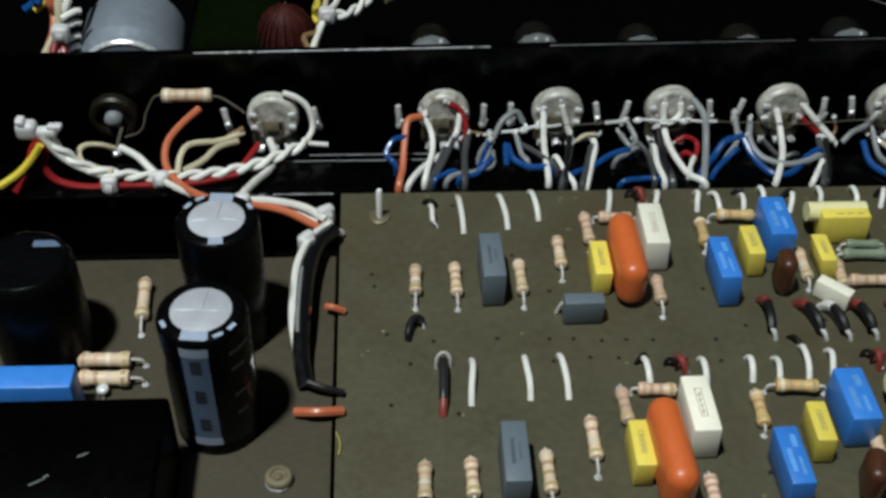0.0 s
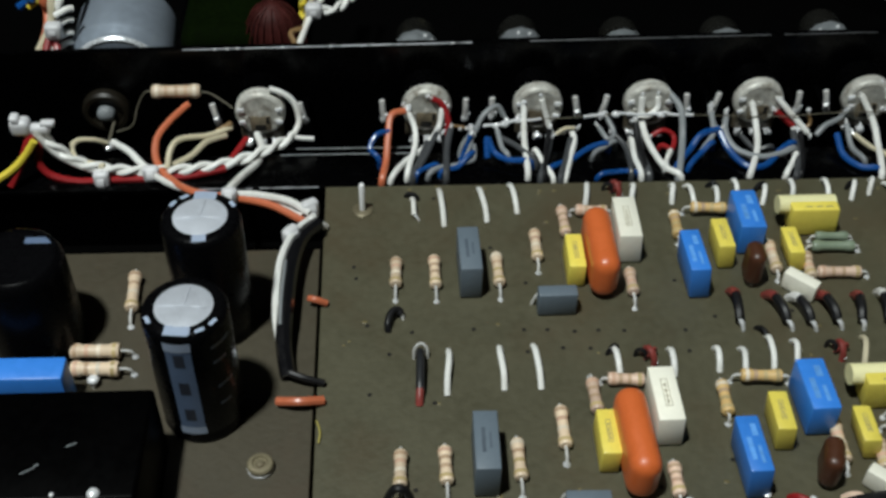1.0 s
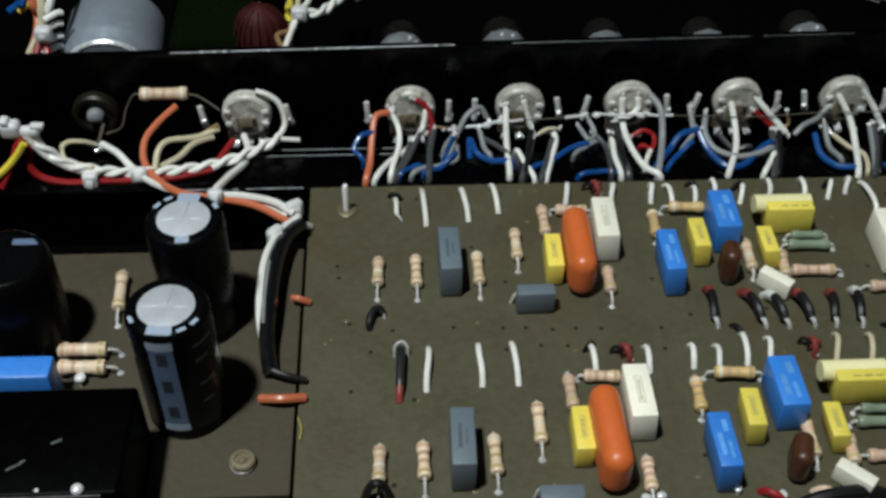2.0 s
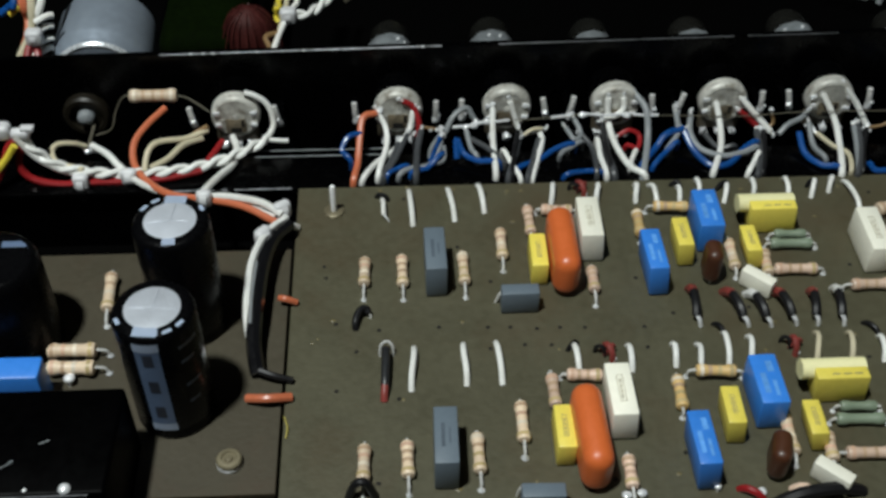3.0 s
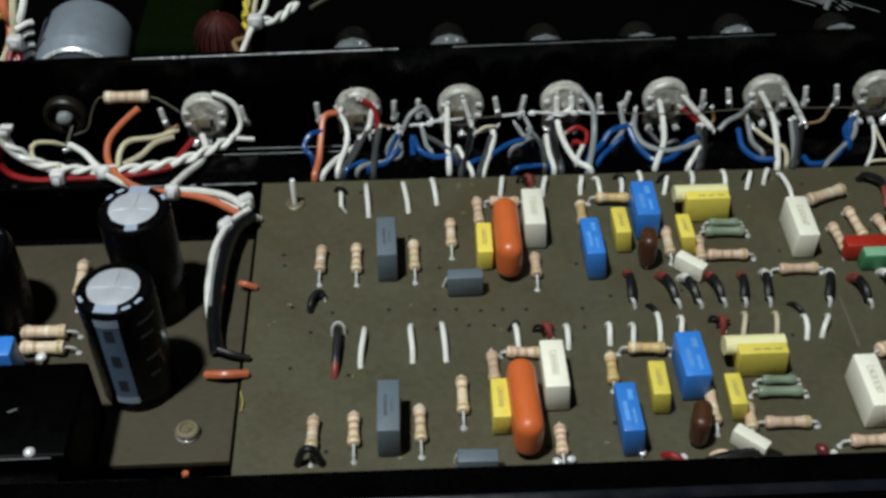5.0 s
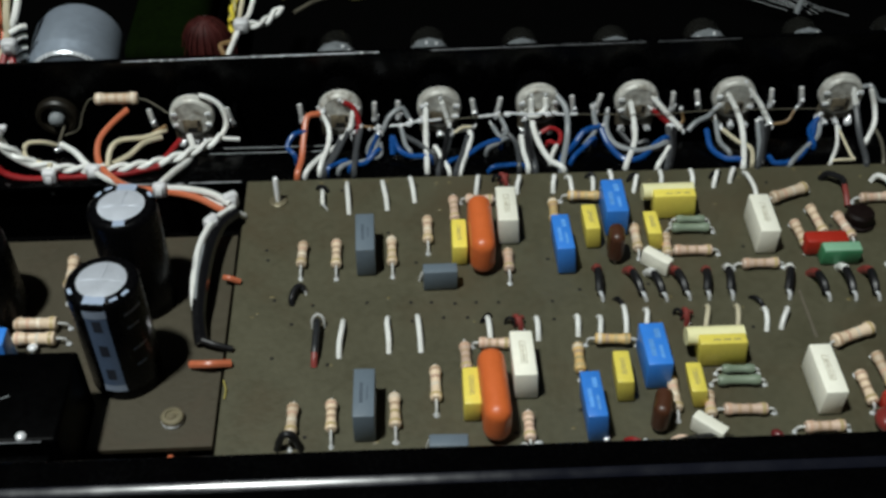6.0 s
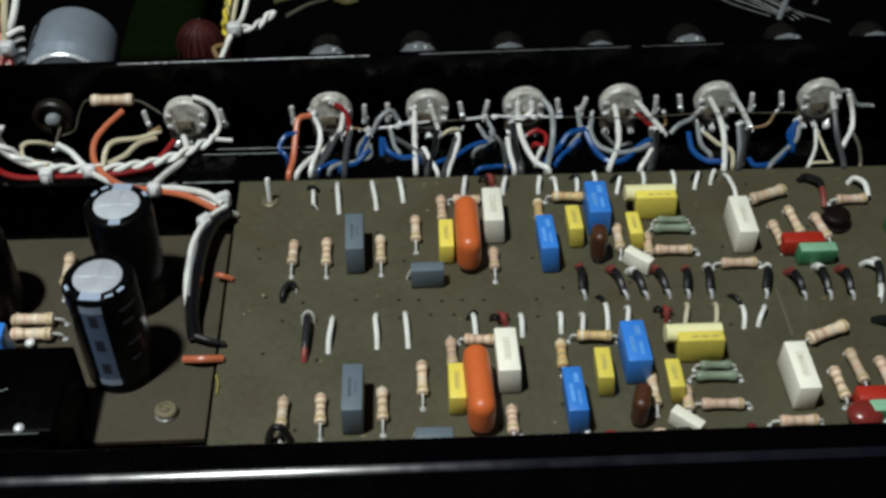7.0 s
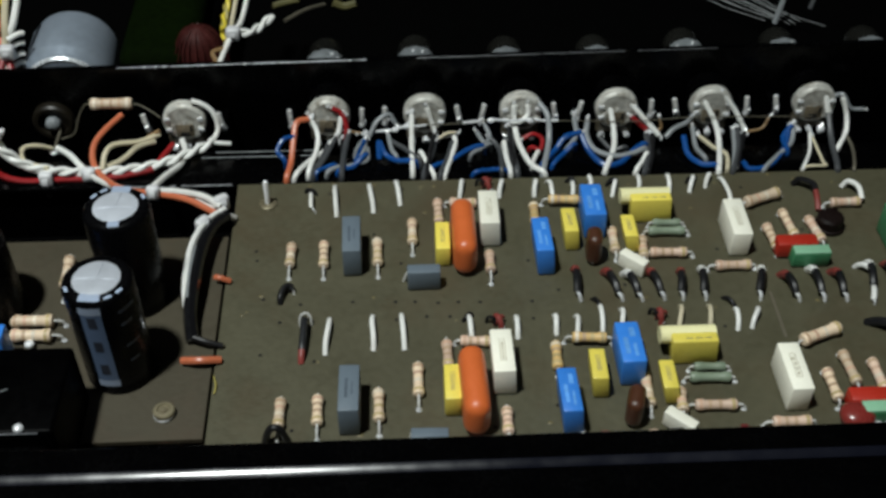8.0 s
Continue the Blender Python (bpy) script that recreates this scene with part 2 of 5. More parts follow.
def twisted_pair(points, radius, mat_a, mat_b, label, turns_per_mm=0.11, group=""):
    """Two wires wound round each other along a line."""
    path = smooth_path(points, 14)
    e = thing("twisted_wire_pair", path[0], label, "wire", group)
    base = Vector(path[0])
    run = 0.0
    legs = ([], [])
    for i, p in enumerate(path):
        d = (path[min(i + 1, len(path) - 1)] - path[max(i - 1, 0)]).normalized()
        if i:
            run += (p - path[i - 1]).length
        side = d.cross(Vector((0.1, 0.2, 1))).normalized()
        up = side.cross(d)
        a = run * turns_per_mm * 2 * math.pi
        off = (side * math.cos(a) + up * math.sin(a)) * radius
        legs[0].append(p + off - base)
        legs[1].append(p - off - base)
    for leg, mat in zip(legs, (mat_a, mat_b)):
        part("strand", bm_tube(leg, radius, 8, raw=True), mat, e)
    return e


SHARED = {}


def shared(key, make, mat, smooth=True):
    if key not in SHARED:
        SHARED[key] = mesh_of(key.split("|")[0], make(), mat, smooth)
    return SHARED[key]


# ---- the large structure ----
PITCH = 57.3          # from one channel strip of the board to the next
POT_X = [-19.2, 28.0, 59.8, 91.7, 123.7, 155.5, 190.4]

floor = tagged(part("floor", bm_box(-180, 330, -210, 260, -26, -23, 0), BLACK_MATT, smooth=False), "black painted bottom of the amplifier cabinet", "floor", kind="structure")
for name, x0, x1, y0, y1, z1 in (("wall_left", -183, -180, -210, 260, 45), ("wall_right", 330, 333, -210, 260, 45), ("wall_back", -180, 330, 260, 263, 60)):
    tagged(part(name, bm_box(x0, x1, y0, y1, -26, z1, 0.3, 1), BLACK_MATT, smooth=False), "plain black side of the amplifier cabinet", "wall", kind="structure")

# the upright panel that carries the controls; its top edge climbs a little to one side
panel = thing("control_panel", (0, 36, -23), "black enamelled steel panel behind the row of controls", "panel", kind="structure")
bm = bmesh.new()
for v in bmesh.ops.create_cube(bm, size=1)["verts"]:
    x = -180 if v.co.x < 0 else 330
    v.co = mm(x, 0 if v.co.y < 0 else 2.0, 0 if v.co.z < 0 else 44.2 + 0.0158 * x)
bmesh.ops.bevel(bm, geom=bm.edges[:], offset=0.25 * MM, segments=2, affect="EDGES")
part("panel_sheet", bm, BLACK_PAINT, panel)
random.seed(4)
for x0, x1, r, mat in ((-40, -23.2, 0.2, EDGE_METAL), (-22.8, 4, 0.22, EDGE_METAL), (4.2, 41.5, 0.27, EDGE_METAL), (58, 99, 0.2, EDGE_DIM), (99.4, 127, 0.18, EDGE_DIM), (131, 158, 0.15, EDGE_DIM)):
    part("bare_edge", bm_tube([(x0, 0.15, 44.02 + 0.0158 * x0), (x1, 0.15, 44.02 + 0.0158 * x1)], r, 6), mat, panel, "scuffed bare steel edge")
for x in (-31.0, -27.4, -24.6, -12.0, 1.6, 36.0):
    nick = part("nick", shared("nick", lambda: bm_lathe([(0.1, -0.6), (0.32, -0.3), (0.36, 0.2), (0.1, 0.6)], 8, "x"), SOLDER), None, panel, "bright nick in the edge")
    nick.location, nick.scale = mm(x, 0.05, 44.08 + 0.0158 * x), (random.uniform(0.6, 1.5), 1, 1)

ledge = thing("chassis_ledge", (0, 7.7, -23), "black folded steel ledge with scuffed edges", "chassis", kind="structure")
part("ledge_sheet", bm_box(-180, 330, -7.0, 7.0, 20.5, 22.4, 0.4, 2), BLACK_PAINT, ledge)
part("ledge_web", bm_box(-180, 330, -5.0, -3.4, 0, 20.5, 0), BLACK_PAINT, ledge)
for x0, x1, y in ((-36, -28, -7.0), (-26, -20, -7.0), (-18, -2, -7.0)):
    part("bare_edge", bm_tube([(x0, y + 0.15, 22.2), (x1, y + 0.15, 22.2)], 0.25, 6), EDGE_METAL, ledge, "scuffed bare steel edge")
for y, z in ((7.1, 22.2), (10.5, 21.6)):
    part("folded_seam", bm_tube([(-16, y, z), (24, y, z)], 0.22, 6), KNOB_GREY, ledge, "dull seam along the fold")

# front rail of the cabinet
rail = thing("front_rail", (0, -150, -23), "glossy black front rail of the cabinet with a lamp highlight along its edge", "rail", kind="structure")
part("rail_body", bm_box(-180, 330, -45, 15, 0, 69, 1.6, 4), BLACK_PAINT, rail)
# strip added and tilted halfway between lamp and camera, to shape the rail's highlight
trim = part("rail_trim", bm_box(-180, 330, -1.1, 1.1, -0.5, 0.5, 0.2, 2), material("satin_trim", (0.004, 0.0045, 0.008), 0.21, 0.0, specular=0.8, vary=0.1, scale=20), rail, "narrow sloping satin strip added to catch the lamp's highlight")
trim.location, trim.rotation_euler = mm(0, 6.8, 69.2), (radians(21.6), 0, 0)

# ---- the circuit boards ----
board = thing("circuit_board", (0, 0, -1.6), "dull olive-brown laminate circuit board packed with parts", "circuit board")
part("laminate", bm_box(0, 262, -118, 0, 0, 1.6, 0.15, 1), BOARD, board)
for x, y in ((22.1, -53.4), (36.9, -52.9), (49, -53.4), (54.6, -53.6), (61.1, -54.3), (66.9, -54.1), (73.1, -54.4), (57.7, -59.4), (64.2, -59.7), (87.6, -61.3),
             (16.6, -60.1), (8, -31), (52, -4.2), (43, -25), (88.5, -38), (96, -50.5), (12, -72)):
    part("drill_hole", shared("drill_hole", lambda: bm_lathe([(0.55, 0.0), (0.55, 0.03)], 12), HOLE_DARK), None, board).location = mm(x, y, 1.585)
random.seed(11)
FLUX = material("flux_spot", (0.13, 0.105, 0.045), 0.35, vary=0.3)
for k in range(34):
    x, y = random.uniform(4, 190), random.choice((-1.8, -4.5, -17, -50, -55.5, -58, -62, -76, -99)) + random.uniform(-1.5, 1.5)
    spot = part("flux_spot", shared("flux_spot", lambda: bm_lathe([(0.75, 0.0), (0.6, 0.06), (0.1, 0.1)], 10), FLUX), None, board)
    spot.location, spot.scale = mm(x, y, 1.59), (random.uniform(0.4, 1.1), random.uniform(0.4, 0.9), 1)
for k in range(26):
    x, y = random.uniform(6, 185), random.uniform(-100, -2)
    part("drill_hole", SHARED["drill_hole"], None, board).location = mm(x, y, 1.585)
for x, y0, y1 in ((157.0, -53.5, -71.0),):
    part("groove", bm_box(x - 0.35, x + 0.35, y1, y0, 1.55, 1.66, 0.1, 1), material("tarnished_strip", (0.11, 0.095, 0.07), 0.5), board, "narrow tarnished link strip")
for x, z in ((30, -20), (120, -50), (220, -80), (30, -100), (220, -10)):
    part("standoff", shared("standoff", lambda: bm_lathe([(2.5, -21.4), (2.5, 0)], 12), NICKEL), None, board).location = mm(x, z, 0)

power_board = thing("power_supply_board", (-52, -62, -1.9), "brown laminate power supply board with dusty stains", "circuit board")
part("laminate", bm_box(-58, 51.2, -37.3, 38.2, 0, 1.6, 0.15, 1), BOARD_BROWN, power_board)
for x, z in ((-40, 25), (40, -30), (-40, -30)):
    part("standoff", SHARED["standoff"], None, power_board).location = mm(x, z, 0)


def screw(x, y, label, pin):
    s = thing("screw", (x, y, 0), label, "screw")
    wr = 2.7 if pin else 2.9
    part("washer", bm_lathe([(wr, 0), (wr, 0.5), (wr - 0.3, 0.7)], 24), BRASS if pin else SOLDER, s)
    if pin:
        part("shank", bm_lathe([(0.8, 0.6), (0.85, 8.6), (0.6, 9.4), (0.2, 9.6)], 12), BRIGHT_PIN, s, "bright threaded pin")
    else:
        part("head", bm_lathe([(2.7, 0.6), (2.85, 0.8), (2.85, 1.5), (2.5, 1.9), (1.7, 2.0), (1.5, 1.6), (1.0, 1.6), (0.8, 1.9), (0.2, 2.0)], 6 * 5), BRASS, s, "tarnished brass pillar head")


screw(10.1, -10.0, "bright upright screw pin through the board corner", True)
screw(-11.3, -91.0, "tarnished brass pillar screw with a bright washer", False)


# ---- parts on the boards ----
def resistor(p, q, mat, label, bands, z=1.9, group="resistors on the circuit board", radius=1.55, lead=(3.0, 3.0), base=0.0):
    """A dog-bone resistor from p to q (ends of its body), its leads bent down into the board."""
    p, q = Vector((p[0], p[1], 0)), Vector((q[0], q[1], 0))
    length = (q - p).length
    mid = (p + q) / 2
    yaw = math.degrees(math.atan2(q.y - p.y, q.x - p.x))
    L = round(length * 2) / 2
    e = thing("resistor", (mid.x, mid.y, base), label, "resistor", group, yaw=yaw)
    r = radius
    h = L / 2
    prof = [(0.35 * r, -h), (0.85 * r, -h + 0.15), (r, -h + 0.6), (r, -h + 1.9), (0.84 * r, -h + 2.6), (0.82 * r, 0), (0.84 * r, h - 2.6), (r, h - 1.9), (r, h - 0.6), (0.85 * r, h - 0.15), (0.35 * r, h)]
    body = part("body", shared("body|res%s%.1f%.2f" % (mat.name, L, r), lambda: bm_lathe(prof, 14, "x"), mat), None, e)
    body.location = mm(0, 0, z)
    spots = [-h + 1.25, -0.16 * L, 0.08 * L, h - 1.25]
    for s, bmat in zip(spots, bands):
        rr = (1.03 * r) if abs(abs(s) - (h - 1.25)) < 1e-6 else 0.87 * r
        w = 0.45
        o = part("colour_band", shared("colour_band|%s%.2f" % (bmat.name, rr), lambda: bm_lathe([(rr, -w), (rr, w)], 14, "x"), bmat), None, body)
        o.location = mm(s, 0, 0)
    for sign, n in ((-1, lead[0]), (1, lead[1])):
        if n > 0:
            pts = [(sign * h * 0.98, 0, z), (sign * (h + 0.45 * n), 0, z), (sign * (h + 0.85 * n), 0, z * 0.75), (sign * (h + n), 0, -0.3)]
            part("lead", shared("lead|%.1f%.1f%.1f%d" % (L, n, z, sign), lambda: bm_tube(pts, 0.36, 6, 3), TINNED), None, e)
            fillet = part("solder_joint", shared("solder_joint|fillet", lambda: bm_lathe([(0.95, 0.0), (0.75, 0.25), (0.45, 0.8), (0.2, 1.0)], 10), SOLDER), None, e)
            fillet.location, fillet.scale = mm(sign * (h + n), 0, -0.02), (random.uniform(0.7, 1.0), random.uniform(0.7, 1.0), random.uniform(0.7, 1.2))
    return e


def box_capacitor(x, y, w, l, h, mat, label, lean=0.0, yaw=0.0, bevel=0.5, prints=0, cap_mat=None, name="film_capacitor", base=0.4, bars=(), bar_mat=None):
    """A moulded box capacitor; (x, y) is the middle of its foot."""
    e = thing(name, (x, y, 0), label, "capacitor", "capacitors on the circuit board", yaw=yaw + random.uniform(-1.3, 1.3))
    case = part("case", bm_box(-w / 2, w / 2, -l / 2, l / 2, base, h, bevel, 2, (lean, 0)), mat, e)
    if cap_mat:
        # paler layer on top: the gloss of the upper face is put into colour
        part("top_cap", bm_box(-w / 2 + lean + 0.2, w / 2 + lean - 0.2, -l / 2 + 0.2, l / 2 - 0.2, h - 0.2, h + 0.5, 0.3, 2), cap_mat, case, "paler top layer with the gloss in its colour")
    for s in (-1, 1):
        pts = [(0, s * l * 0.38, base + 1), (0, s * l * 0.38, -0.3)] if l > w else [(s * w * 0.38, 0, base + 1), (s * w * 0.38, 0, -0.3)]
        part("lead", bm_tube(pts, 0.35, 6), TINNED, e)
    if prints:
        a, b = (w * 0.13, l * 0.25) if l > w else (w * 0.25, l * 0.13)
        t = 0.15
        marks = [(-a, -a + t, -b, b), (a - t, a, -b, b), (-a + t, a - t, -b, -b + t), (-a + t, a - t, b - t, b)]
        for k in range(prints):
            u0, u1 = -0.8 + 1.6 * k / prints, -0.8 + 1.6 * (k + random.uniform(0.5, 0.8)) / prints
            marks.append((-0.22, 0.16, u0 * b, u1 * b) if l > w else (u0 * a, u1 * a, -0.2, 0.16))
        for x0, x1, y0, y1 in marks:
            part("print_mark", bm_box(lean + x0, lean + x1, y0, y1, h + 0.004, h + 0.02), PRINT_DARK, case, smooth=False)
    for x0, x1, y0, y1 in bars:
        part("print_mark", bm_box(lean + x0 * w, lean + x1 * w, y0 * l, y1 * l, h + 0.004, h + 0.02), bar_mat, case, smooth=False)
    return e


def dipped_capacitor(x, y, w, l, h, mat, label, yaw=0.0, power=2.8, round_block=0.0):
    """A capacitor dipped in resin: a soft pillow on two leads."""
    e = thing("dipped_capacitor", (x, y, 0), label, "capacitor", "capacitors on the circuit board", yaw=yaw)
    bm = bm_box(-w / 2, w / 2, -l / 2, l / 2, 0.6, h, round_block, 6) if round_block else bmesh.new()
    if not round_block:
        bmesh.ops.create_uvsphere(bm, u_segments=28, v_segments=18, radius=1)
    for v in (() if round_block else bm.verts):
        c = [math.copysign(abs(k) ** (2 / power), k) for k in v.co]
        v.co = mm(c[0] * w / 2, c[1] * l / 2, 0.8 + (h - 0.8) * (c[2] + 1) / 2)
    part("body", bm, mat, e)
    for s in (-1, 1):
        part("lead", bm_tube([(0, s * l * 0.3, 1.6), (0, s * l * 0.3, -0.3)], 0.38, 6), TINNED, e)
    return e


def arched_wire(x0, y0, x1, y1, mat, label, rise=2.6, radius=0.75, tip=None, tail=False, cut=0.3, name="jumper_wire", group="jumper wires on the circuit board"):
    """A short insulated link that rises out of the board and goes back into it."""
    a, b = Vector((x0, y0, -0.2)), Vector((x1, y1, -0.2))
    bow = random.uniform(-0.5, 0.5)
    e = thing(name, (x0, y0, 0), label, "wire", group)
    pts = []
    for k in range(13):
        t = k / 12
        p = a.lerp(b, t) - Vector((x0, y0, 0))
        p.x += bow * math.sin(math.pi * t) * math.cos(2.5 * t)
        p.z = -0.2 + rise * (1 - abs(2 * t - 1) ** 2.6)
        pts.append(p)
    k0 = int(12 * cut) if tip else 0
    k1 = 10 if tail else 12
    part("sleeve", bm_tube(pts[k0:k1 + 1], radius, 8, raw=True), mat, e)
    if tip:
        part("tip", bm_tube(pts[:k0 + 1], radius * 1.04, 8, raw=True), tip, e)
    if tail:
        part("bare_end", bm_tube([pts[k1], pts[11] + Vector((0.6, 0, 0.5)), pts[12] + Vector((1.1, 0.6, 0.3))], radius * 0.46, 6, 4), SOLDER, e, "soldered bare end")
    return e


def red_loop(x, y, turn=0.0):
    """A small tangle: a dark red sleeve arching one way, a black one the other, and a bare twist of wire."""
    e = thing("sleeved_loop", (x, y, 0), "small dark red and black sleeved wire loop on the board", "wire", "sleeved loops on the circuit board", yaw=turn)
    part("red_sleeve", bm_tube([(-0.4, 1.5, -0.2), (0.0, 1.1, 2.4), (0.7, -0.4, 3.3), (1.3, -1.8, 2.0), (1.5, -2.3, -0.2)], 0.8, 8), RED_TIP, e, "dull red sleeve")
    part("red_end", bm_tube([(-0.3, -0.5, 0.3), (0.5, -0.3, 2.2), (1.6, 0.6, 2.7), (2.2, 0.9, 1.8)], 0.5, 8), RED_TIP, e)
    part("black_sleeve", bm_tube([(-2.5, 0.9, -0.2), (-2.3, 0.8, 1.8), (-1.4, 0.3, 2.8), (-0.4, -0.3, 2.2), (-0.1, -0.6, -0.2)], 0.5, 8), BLACK_PVC, e, "black sleeve")
    part("bare_end", bm_tube([(1.4, -2.2, 0.2), (1.9, -2.4, 0.8), (2.2, -2.0, 1.2)], 0.35, 6), SOLDER, e)
    return e


Bn, Rd, Go, Pa = BAND_BROWN, BAND_RED, BAND_GOLD, BAND_PALE
WHITE_LINK = "short white insulated wire link arching on the board"


def channel(dy, second):
    """One of the two alike strips of parts across the board; the second has each part a little shifted, as it was soldered by hand."""
    k = 1 if second else 0
    s = (lambda a, b: b if second else a)
    y = (lambda v, d=0.0: v + dy + k * d)
    box_capacitor(36.7, y(-35.3), 5.3, 15.0, 10.4, GREY_BOX, "slate grey moulded box capacitor standing on the board", bevel=0.35, bars=((-0.2, -0.05, -0.22, 0.2), (0.1, 0.2, -0.15, 0.12)), bar_mat=GREY_PRINT)
    box_capacitor(57.3 - k * 0.5, y(-47.5, -0.7), 9.4, 3.6, 7.3, GREY_BOX, "small slate grey box capacitor set crosswise", bevel=0.35)
    box_capacitor(63.3, y(-33.9, 2.0), 4.3, 11.8, 7.5, YELLOW, "small bright yellow box capacitor with a dark print", prints=4)
    dipped_capacitor(69.5 - k * 0.8, y(-33.7, -0.7), 7.0, 22.6, 13.0, ORANGE, "glossy orange dipped capacitor, rounded like a pillow", yaw=k * 1.5, round_block=3.3)
    box_capacitor(78.1 - k * 0.7, y(-24.4, 0.6), 5.9, 14.9, 9.8, CREAM, "cream white box capacitor with a faint print", prints=4, lean=-0.6)
    box_capacitor(93.1 + k * 0.5, y(-37.5, -0.6), 5.1, 14.3, 10.4, BLUE, "bright blue box capacitor beside a yellow one", lean=-1.0, bars=((-0.28, -0.08, -0.3, 0.1), (0.08, 0.22, -0.36, -0.05), (0.02, 0.26, 0.12, 0.34)), bar_mat=BLUE_PRINT)
    box_capacitor(102.1 + k * 0.4, y(-29.3, 1.2), 4.3, 10.5, 8.2, YELLOW, "small bright yellow box capacitor with a dark print", prints=4, lean=-0.8)
    box_capacitor(109.5 + k * 1.7, y(-22.5, 0.1), 6.5, 14.2, 10.0, BLUE, "large bright blue box capacitor near the links", lean=-0.4, bars=((-0.28, -0.08, -0.3, 0.1), (0.08, 0.22, -0.36, -0.05), (0.02, 0.26, 0.12, 0.34)), bar_mat=BLUE_PRINT)
    dipped_capacitor(107.5 + k * 2.2, y(-38.2, -1.8), 4.5, 7.4 + k * 1.2, 11.0 - k * 1.0, BROWN_DIP, "dark brown dipped capacitor standing on edge", yaw=-4 - k * 12, round_block=2.1)
    cap = box_capacitor(127.8 + k * 1.5, y(-20.2, 0.3), 12.4, 5.6, 9.2, YELLOW, "wide yellow film capacitor with a pale rolled end", lean=-0.8)
    roll = part("film_roll", bm_tube([(-9.6, 1.9, 7.2), (-9.2, 1.9, 7.2), (5.0, 1.9, 7.2), (5.4, 1.9, 7.2)], 2.45, 18, raw=True), YELLOW_PALE, cap, "pale yellow rolled film along the back")
    for q in (-2.4, 0.2, 2.8):
        part("print_mark", bm_box(q - 0.9, q + 0.9, -1.6, -1.2, 9.204, 9.22), PRINT_DARK, cap, smooth=False)
    box_capacitor(120.3 + k * 0.8, y(-31.3, -0.1), 4.1, 9.6, 7.1, YELLOW, "small bright yellow box capacitor with a dark print", prints=4, lean=-1.4)
    box_capacitor(118.6 + k * 2.2, y(-43.2, -1.2), 8.8, 3.2, 5.6, CREAM, "cream white box capacitor turned askew", yaw=-44, lean=0.0)
    box_capacitor(151.2 + k * 1.4, y(-30.9, -0.8), 5.8, 16.0, 9.2, CREAM, "tall cream box capacitor with a printed outline", prints=4, lean=0.1)
    box_capacitor(168.0 + k * 3.8, y(-38.1, -0.9), 12.4, 4.8, 6.0, RED_BOX, "red moulded box capacitor set crosswise", bevel=0.9)
    box_capacitor(171.0 + k * 2.0, y(-42.4, -0.7), 11.1, 4.0, 5.4, GREEN_BOX, "green box capacitor with a paler top against a red one", bevel=0.5, lean=0.2, cap_mat=GREEN_PALE)

    b = [(Bn, Rd, Pa, Go), (Rd, Bn, Bn, Go), (Pa, Bn, Go, Go), (Bn, Bn, Rd, Go)]
    beige = "beige carbon resistor with faint colour bands"
    resistor((18.7, y(-30.4, -1.4)), (18.4, y(-39.6, -1.2)), BEIGE, beige, b[0], lead=(1.4, 3.5))
    resistor((28.2, y(-30.0, -1.2)), (28.3, y(-40.2, 0)), BEIGE, beige, b[1], lead=(1.4, 3.5))
    resistor((44.0, y(-29.5, -0.1)), (44.1, y(-39.8, 0)), BEIGE, beige, b[2], lead=(1.4, 3.4))
    resistor((54.6, y(-21.2, 0)), (54.5, y(-31.1, -0.7)), BEIGE, beige, b[0], lead=(1.4, 3.3))
    resistor((62.7, y(-12.4, -1.1)), (62.8, y(-22.4, 0)), PINK, "pinkish resistor behind a yellow capacitor", b[1], lead=(2, 2))
    resistor((77.1, y(-35.8, -1.2)), (76.9, y(-44.0, -1)), PINK, "small pinkish resistor in front of a cream capacitor", b[3], lead=(1.5, 3.5))
    resistor((66.4, y(-13.2)), (74.8, y(-13.8)), PINK, "pinkish resistor lying crosswise behind an orange capacitor", b[1], lead=(1.5, 1.5))
    resistor((92.4, y(-14.9, -0.3)), (92.0, y(-24.0, 0)), TAN, "tan yellow resistor with gold bands", b[2], lead=(1.5, 1.5))
    resistor((96.9, y(-13.7)), (106.6, y(-14.3)), TAN, "tan yellow resistor lying crosswise", b[2], lead=(2, 2), z=2.6)
    resistor((114.8, y(-27.3, 0)), (114.5, y(-37.1, -0.6)), BEIGE, beige, b[0], lead=(2, 2))
    resistor((123.3, y(-31.3, -1)), (122.6, y(-40.0, 0)), BEIGE, beige, b[3], lead=(1.5, 1.5))
    resistor((124.6 + k * 1.6, y(-37.9)), (135.6 + k * 1.4, y(-38.2)), PINK, "pinkish resistor lying crosswise on the board", b[1], lead=(2.5, 2))
    resistor((142.8 + k * 2.0, y(-44.2)), (153.4 + k * 1.5, y(-44.2)), PINK, "pinkish resistor lying crosswise on short leads", b[1], lead=(2.2, 1.4))
    resistor((158.0 + k * 1.8, y(-17.4)), (169.8 + k * 1.8, y(-12.8)), BEIGE, "large beige resistor lying aslant", b[0], radius=1.9, z=2.4, lead=(1.0, 1.2))
    resistor((161.8 + k * 1.6, y(-27.9)), (162.8 + k * 1.0, y(-38.0)), BEIGE, beige, b[1], lead=(0.8, 1.4), z=2.4)
    resistor((168.3 + k * 1.2, y(-21.8)), (169.4 + k * 1.0, y(-33.0)), BEIGE, beige, b[3], lead=(0.8, 1.4), z=2.4)
    resistor((175.7 + k * 1.2, y(-24.6)), (177.3, y(-35.0)), PINK, "pinkish resistor behind a red capacitor", b[0], lead=(0.8, 1.4))
